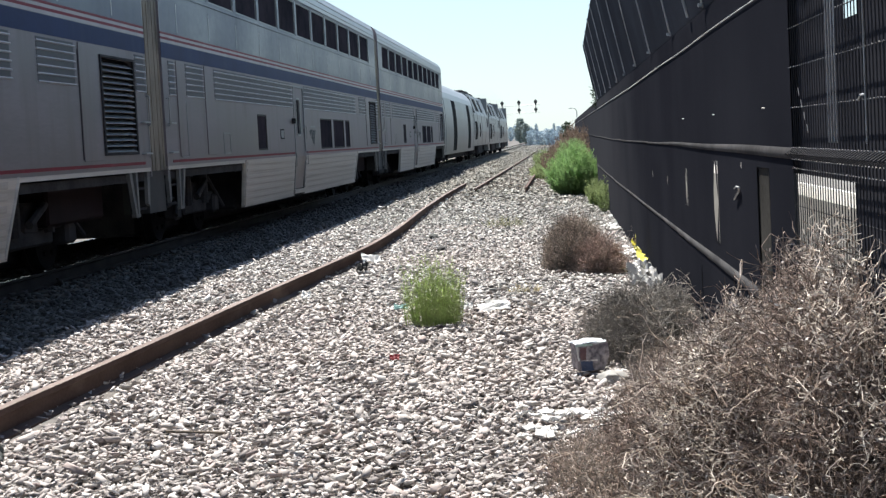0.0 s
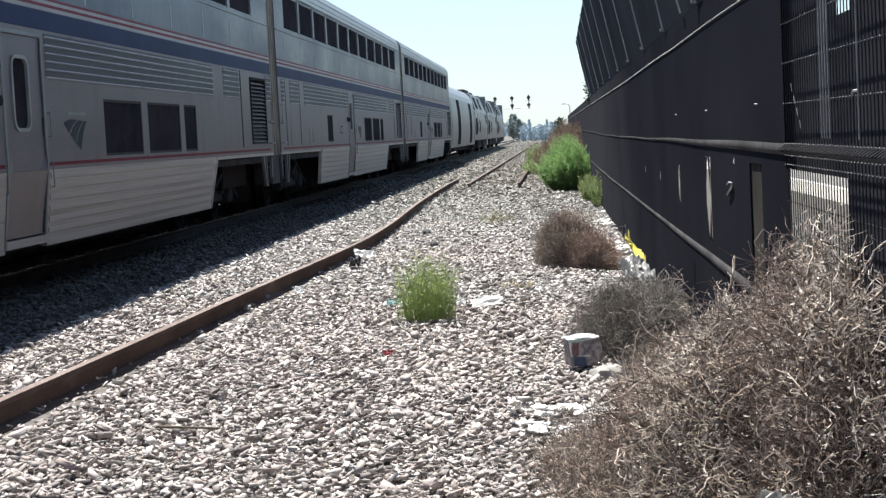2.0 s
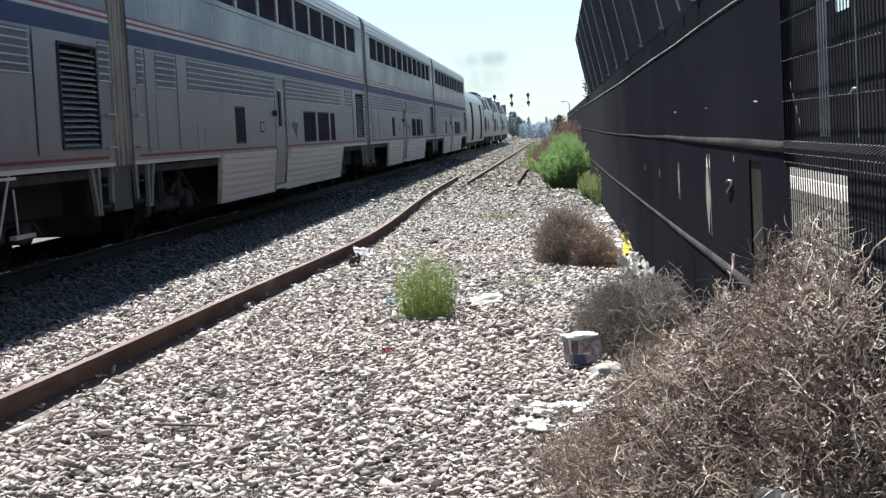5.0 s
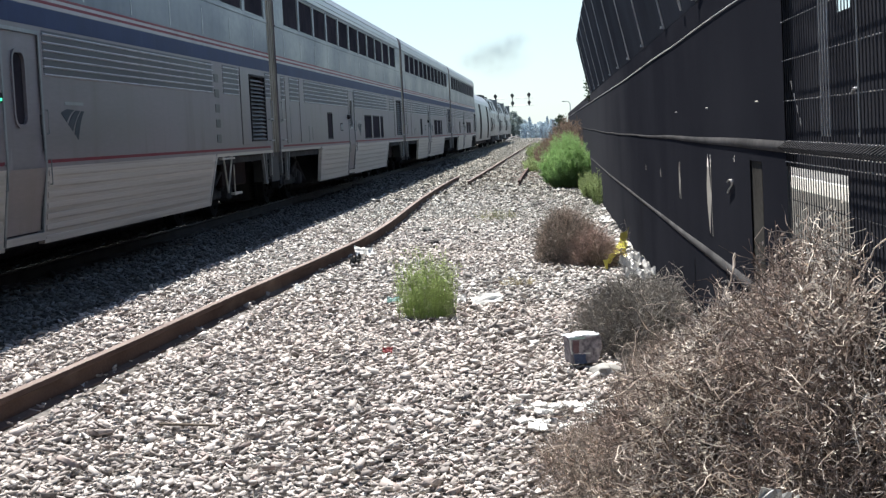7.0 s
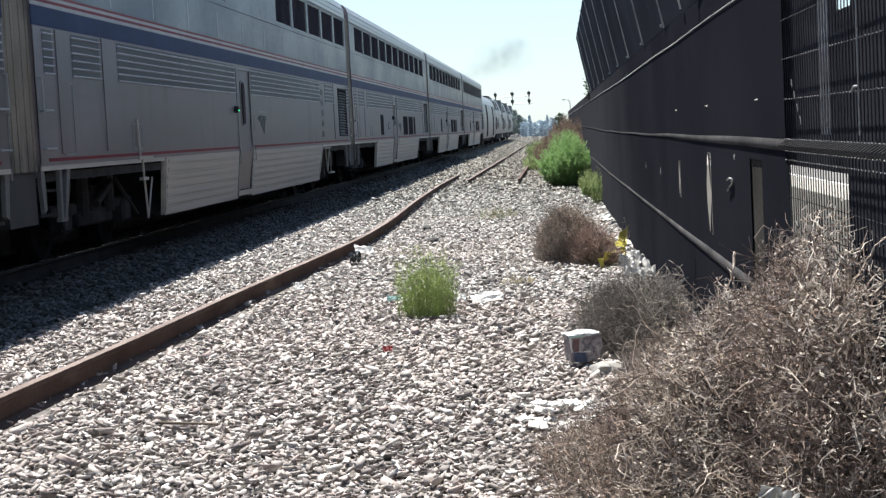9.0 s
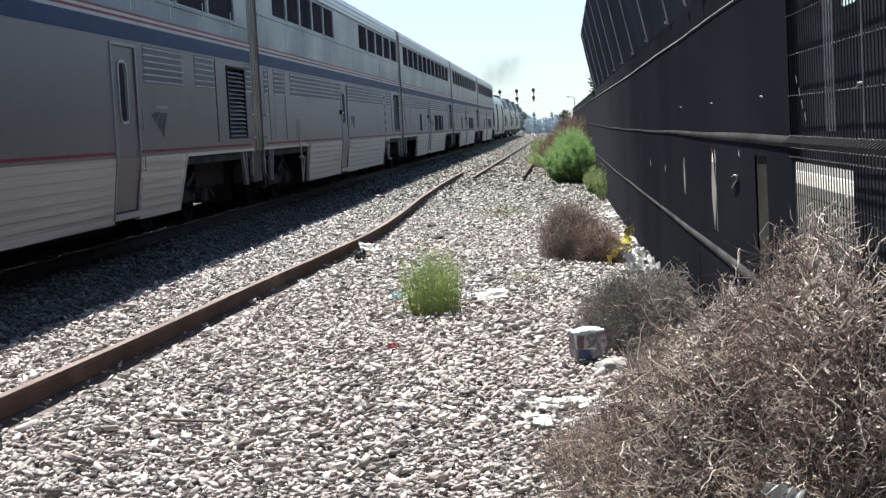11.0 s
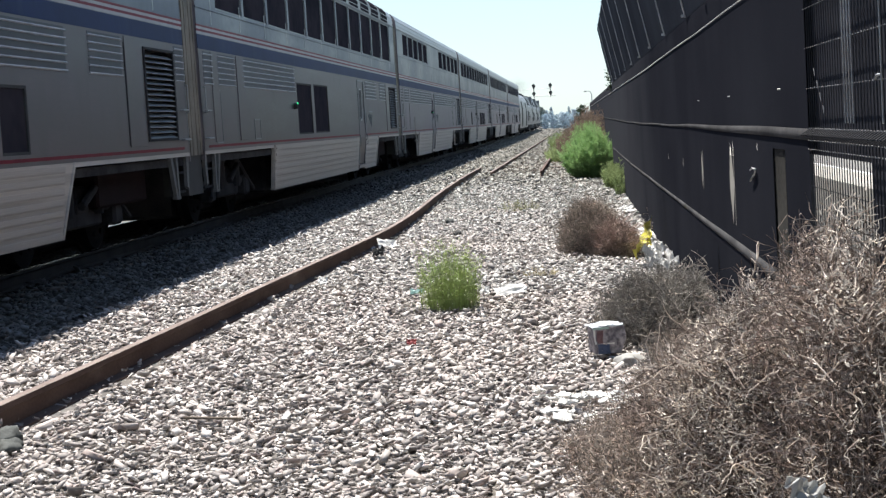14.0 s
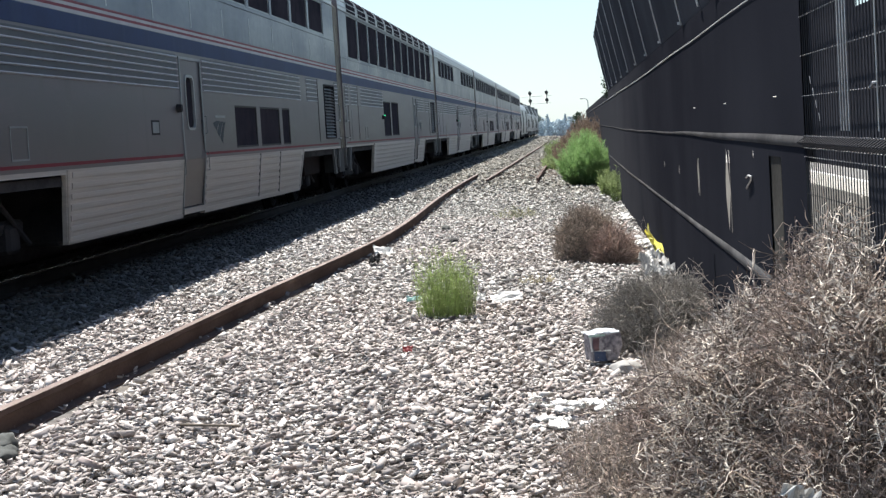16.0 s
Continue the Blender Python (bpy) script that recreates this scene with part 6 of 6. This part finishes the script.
def clump_tree(name, label, x, y, h, w, material, base=0.2, clumps=26, seed=0, conifer=False):
    random.seed(seed)
    t = tagged(empty(name, x, y, -0.4), label, "tree")
    bm = bmesh.new()
    rod(bm, (0, 0, 0), (0, 0, h * 0.75), w * 0.06, w * 0.02, 6)
    for _ in range(4):
        a = random.uniform(0, 6.28)
        rod(bm, (0, 0, h * random.uniform(0.25, 0.5)), (math.cos(a) * w * 0.3, math.sin(a) * w * 0.3, h * random.uniform(0.55, 0.8)), w * 0.025, w * 0.01, 5)
    part("trunk", bm, BARK, t)
    v, f = [], []
    for _ in range(clumps * 22):
        k = random.uniform(base, 1.0)
        r = w * 0.5 * (math.sqrt(max(0.02, 1 - ((k - 0.55) / 0.5) ** 2)) if not conifer else (1.02 - k) * 1.1)
        a = random.uniform(0, 6.28)
        q = r * math.sqrt(random.random()) * (0.8 + 0.45 * noise.noise(Vector((math.cos(a) * 1.5 + seed, math.sin(a) * 1.5, k * 4))))
        leaf_quad(v, f, Vector((math.cos(a) * q, math.sin(a) * q, k * h)), Vector((random.gauss(0, 1), random.gauss(0, 1), random.gauss(0, 1))).normalized(), w * random.uniform(0.10, 0.2), w * 0.11)
    raw("crown", v, f, material, t)["kind"] = "stuff"
    return t


clump_tree("tree", "dark upright tree beyond the signals", -13.2, 520, 8.0, 4.4, MID_TREE, 0.05, 60, 1)
clump_tree("tree", "lower dark tree beside the line", -11.2, 515, 6.0, 4.2, MID_TREE, 0.05, 50, 2)
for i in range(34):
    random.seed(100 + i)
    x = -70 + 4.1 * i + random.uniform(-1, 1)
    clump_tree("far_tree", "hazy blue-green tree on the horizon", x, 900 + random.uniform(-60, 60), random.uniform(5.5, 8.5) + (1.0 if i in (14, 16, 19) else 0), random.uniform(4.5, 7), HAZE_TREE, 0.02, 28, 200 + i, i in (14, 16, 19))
clump_tree("tree", "round dark tree behind the fence", 0.85, 215, 3.7, 1.9, DARK_TREE, 0.1, 30, 7)
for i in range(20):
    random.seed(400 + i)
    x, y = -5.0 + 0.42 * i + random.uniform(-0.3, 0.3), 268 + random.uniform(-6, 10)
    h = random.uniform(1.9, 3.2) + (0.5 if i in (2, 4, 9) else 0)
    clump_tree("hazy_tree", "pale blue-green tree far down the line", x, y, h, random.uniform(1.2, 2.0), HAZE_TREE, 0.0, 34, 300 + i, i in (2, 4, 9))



def street_lamp():
    s = tagged(empty("street_lamp", 2.72, 250, -0.3), "grey street lamp with one curved arm", "street lamp")
    bm = bmesh.new()
    rod(bm, (0, 0, 0), (0, 0, 5.6), 0.10, 0.07, 8)
    rod(bm, (0, 0, 5.6), (-0.25, 0, 6.0), 0.06, 0.05, 6)
    rod(bm, (-0.25, 0, 6.0), (-0.85, 0, 6.1), 0.05, 0.05, 6)
    part("pole", bm, GALV, s)
    part("lamp_head", boxed(-1.25, -0.7, -0.15, 0.15, 5.98, 6.16, 0.04), GALV, s)


street_lamp()


# ---- exhaust smoke ----
def smoke_material():
    m = bpy.data.materials.new("thin_exhaust_smoke")
    m.use_nodes = True
    n, link = m.node_tree.nodes, m.node_tree.links.new
    b = n["Principled BSDF"]
    b.inputs["Base Color"].default_value = (0.16, 0.16, 0.17, 1)
    b.inputs["Roughness"].default_value = 1.0
    b.inputs["Specular IOR Level"].default_value = 0.0
    # thinning out from the middle to the rim
    co, sp = n.new("ShaderNodeTexCoord"), n.new("ShaderNodeVectorMath")
    sp.operation = "MULTIPLY_ADD"
    sp.inputs[1].default_value, sp.inputs[2].default_value = (2, 0, 2), (-1, 0, -1)
    ln, fall, tex, mul = n.new("ShaderNodeVectorMath"), n.new("ShaderNodeMapRange"), n.new("ShaderNodeTexNoise"), n.new("ShaderNodeMath")
    ln.operation, fall.interpolation_type, mul.operation = "LENGTH", "SMOOTHERSTEP", "MULTIPLY"
    fall.inputs[1].default_value, fall.inputs[2].default_value = 0.0, 0.95
    fall.inputs[3].default_value, fall.inputs[4].default_value = 0.31, 0.0
    tex.inputs["Scale"].default_value = 0.9
    link(co.outputs["Generated"], sp.inputs[0])
    link(sp.outputs[0], ln.inputs[0])
    link(ln.outputs["Value"], fall.inputs[0])
    link(co.outputs["Object"], tex.inputs["Vector"])
    link(fall.outputs[0], mul.inputs[0])
    link(tex.outputs[0], mul.inputs[1])
    link(mul.outputs[0], b.inputs["Alpha"])
    return m


SMOKE = smoke_material()
PUFFS = []


def smoke():
    random.seed(21)
    for i, (dx, dz, sx, sz) in enumerate(((-1.0, -1.0, 1.8, 1.2), (0.2, -0.4, 2.2, 1.3), (1.5, 0.3, 2.2, 1.5), (2.6, 1.3, 2.0, 1.3), (0.8, 0.1, 4.2, 2.6))):
        bm = bmesh.new()
        bmesh.ops.create_icosphere(bm, subdivisions=3, radius=1.0)
        for v in bm.verts:
            k = 1 + 0.22 * noise.noise(v.co * 1.3 + Vector((i * 3.1, 0, 0)))
            v.co = Vector((v.co.x * sx * k, v.co.y * 1.2 * k, v.co.z * sz * k))
        # torn open on the lee side
        bmesh.ops.delete(bm, geom=[v for v in bm.verts if v.co.y > 0.25], context="VERTS")
        o = part("smoke_puff", bm, SMOKE, None, smooth=True)
        tagged(o, "thin dark puff of diesel exhaust", "smoke", group="exhaust puffs")
        PUFFS.append((o, 2.2 + 0.5 * i, Vector((dx, 3.0 * i - 6, dz))))


smoke()


# ---- what moves ----
def puff_place(start, spread, t):
    """Rides inside the leading engine's hood, then rises and drifts off with the wind."""
    ride = GAP + 2 * PITCH + 0.3 + 21.1 + 6.1
    if t <= start:
        return Vector((TRACK, ride + travel(t), 3.7))
    a = t - start
    up = 5.2 * (1 - math.exp(-a / 1.1))
    grow = min(1.0, a / 2.0)
    return Vector((TRACK, ride + travel(start), 3.7)) + Vector((0.35 * min(a, 4.5) - 0.5 * max(0, a - 4.5), 0.6 * a, up - 0.9 * max(0, a - 4.5))) + spread * grow


def motions():
    times = [0.5 * i for i in range(33)]
    for car, start in TRAIN:
        walk(car, [(t, pose(TRACK, start + travel(t), BODY)) for t in times])
    fine = [i / 15 for i in range(241)]
    for w, y, r in WHEELS:
        walk(w, [(t, pose(0, y, r, -math.degrees(travel(t) / r))) for t in fine])
    swing = ((0, 18), (1.5, 21), (3, 23), (4.2, 20), (6.3, 1), (7.5, 3), (9, 0), (11.3, 2), (12.5, 3), (14, 5), (15, 14), (16, 24))
    walk(tape, [(t, pose(0.97, 20.5, 0.25, 0, 0, a)) for t, a in swing])
    for o, start, spread in PUFFS:
        walk(o, [(t, Matrix.Translation(puff_place(start, spread, t))) for t in times])


sleepers()
ballast()
motions()
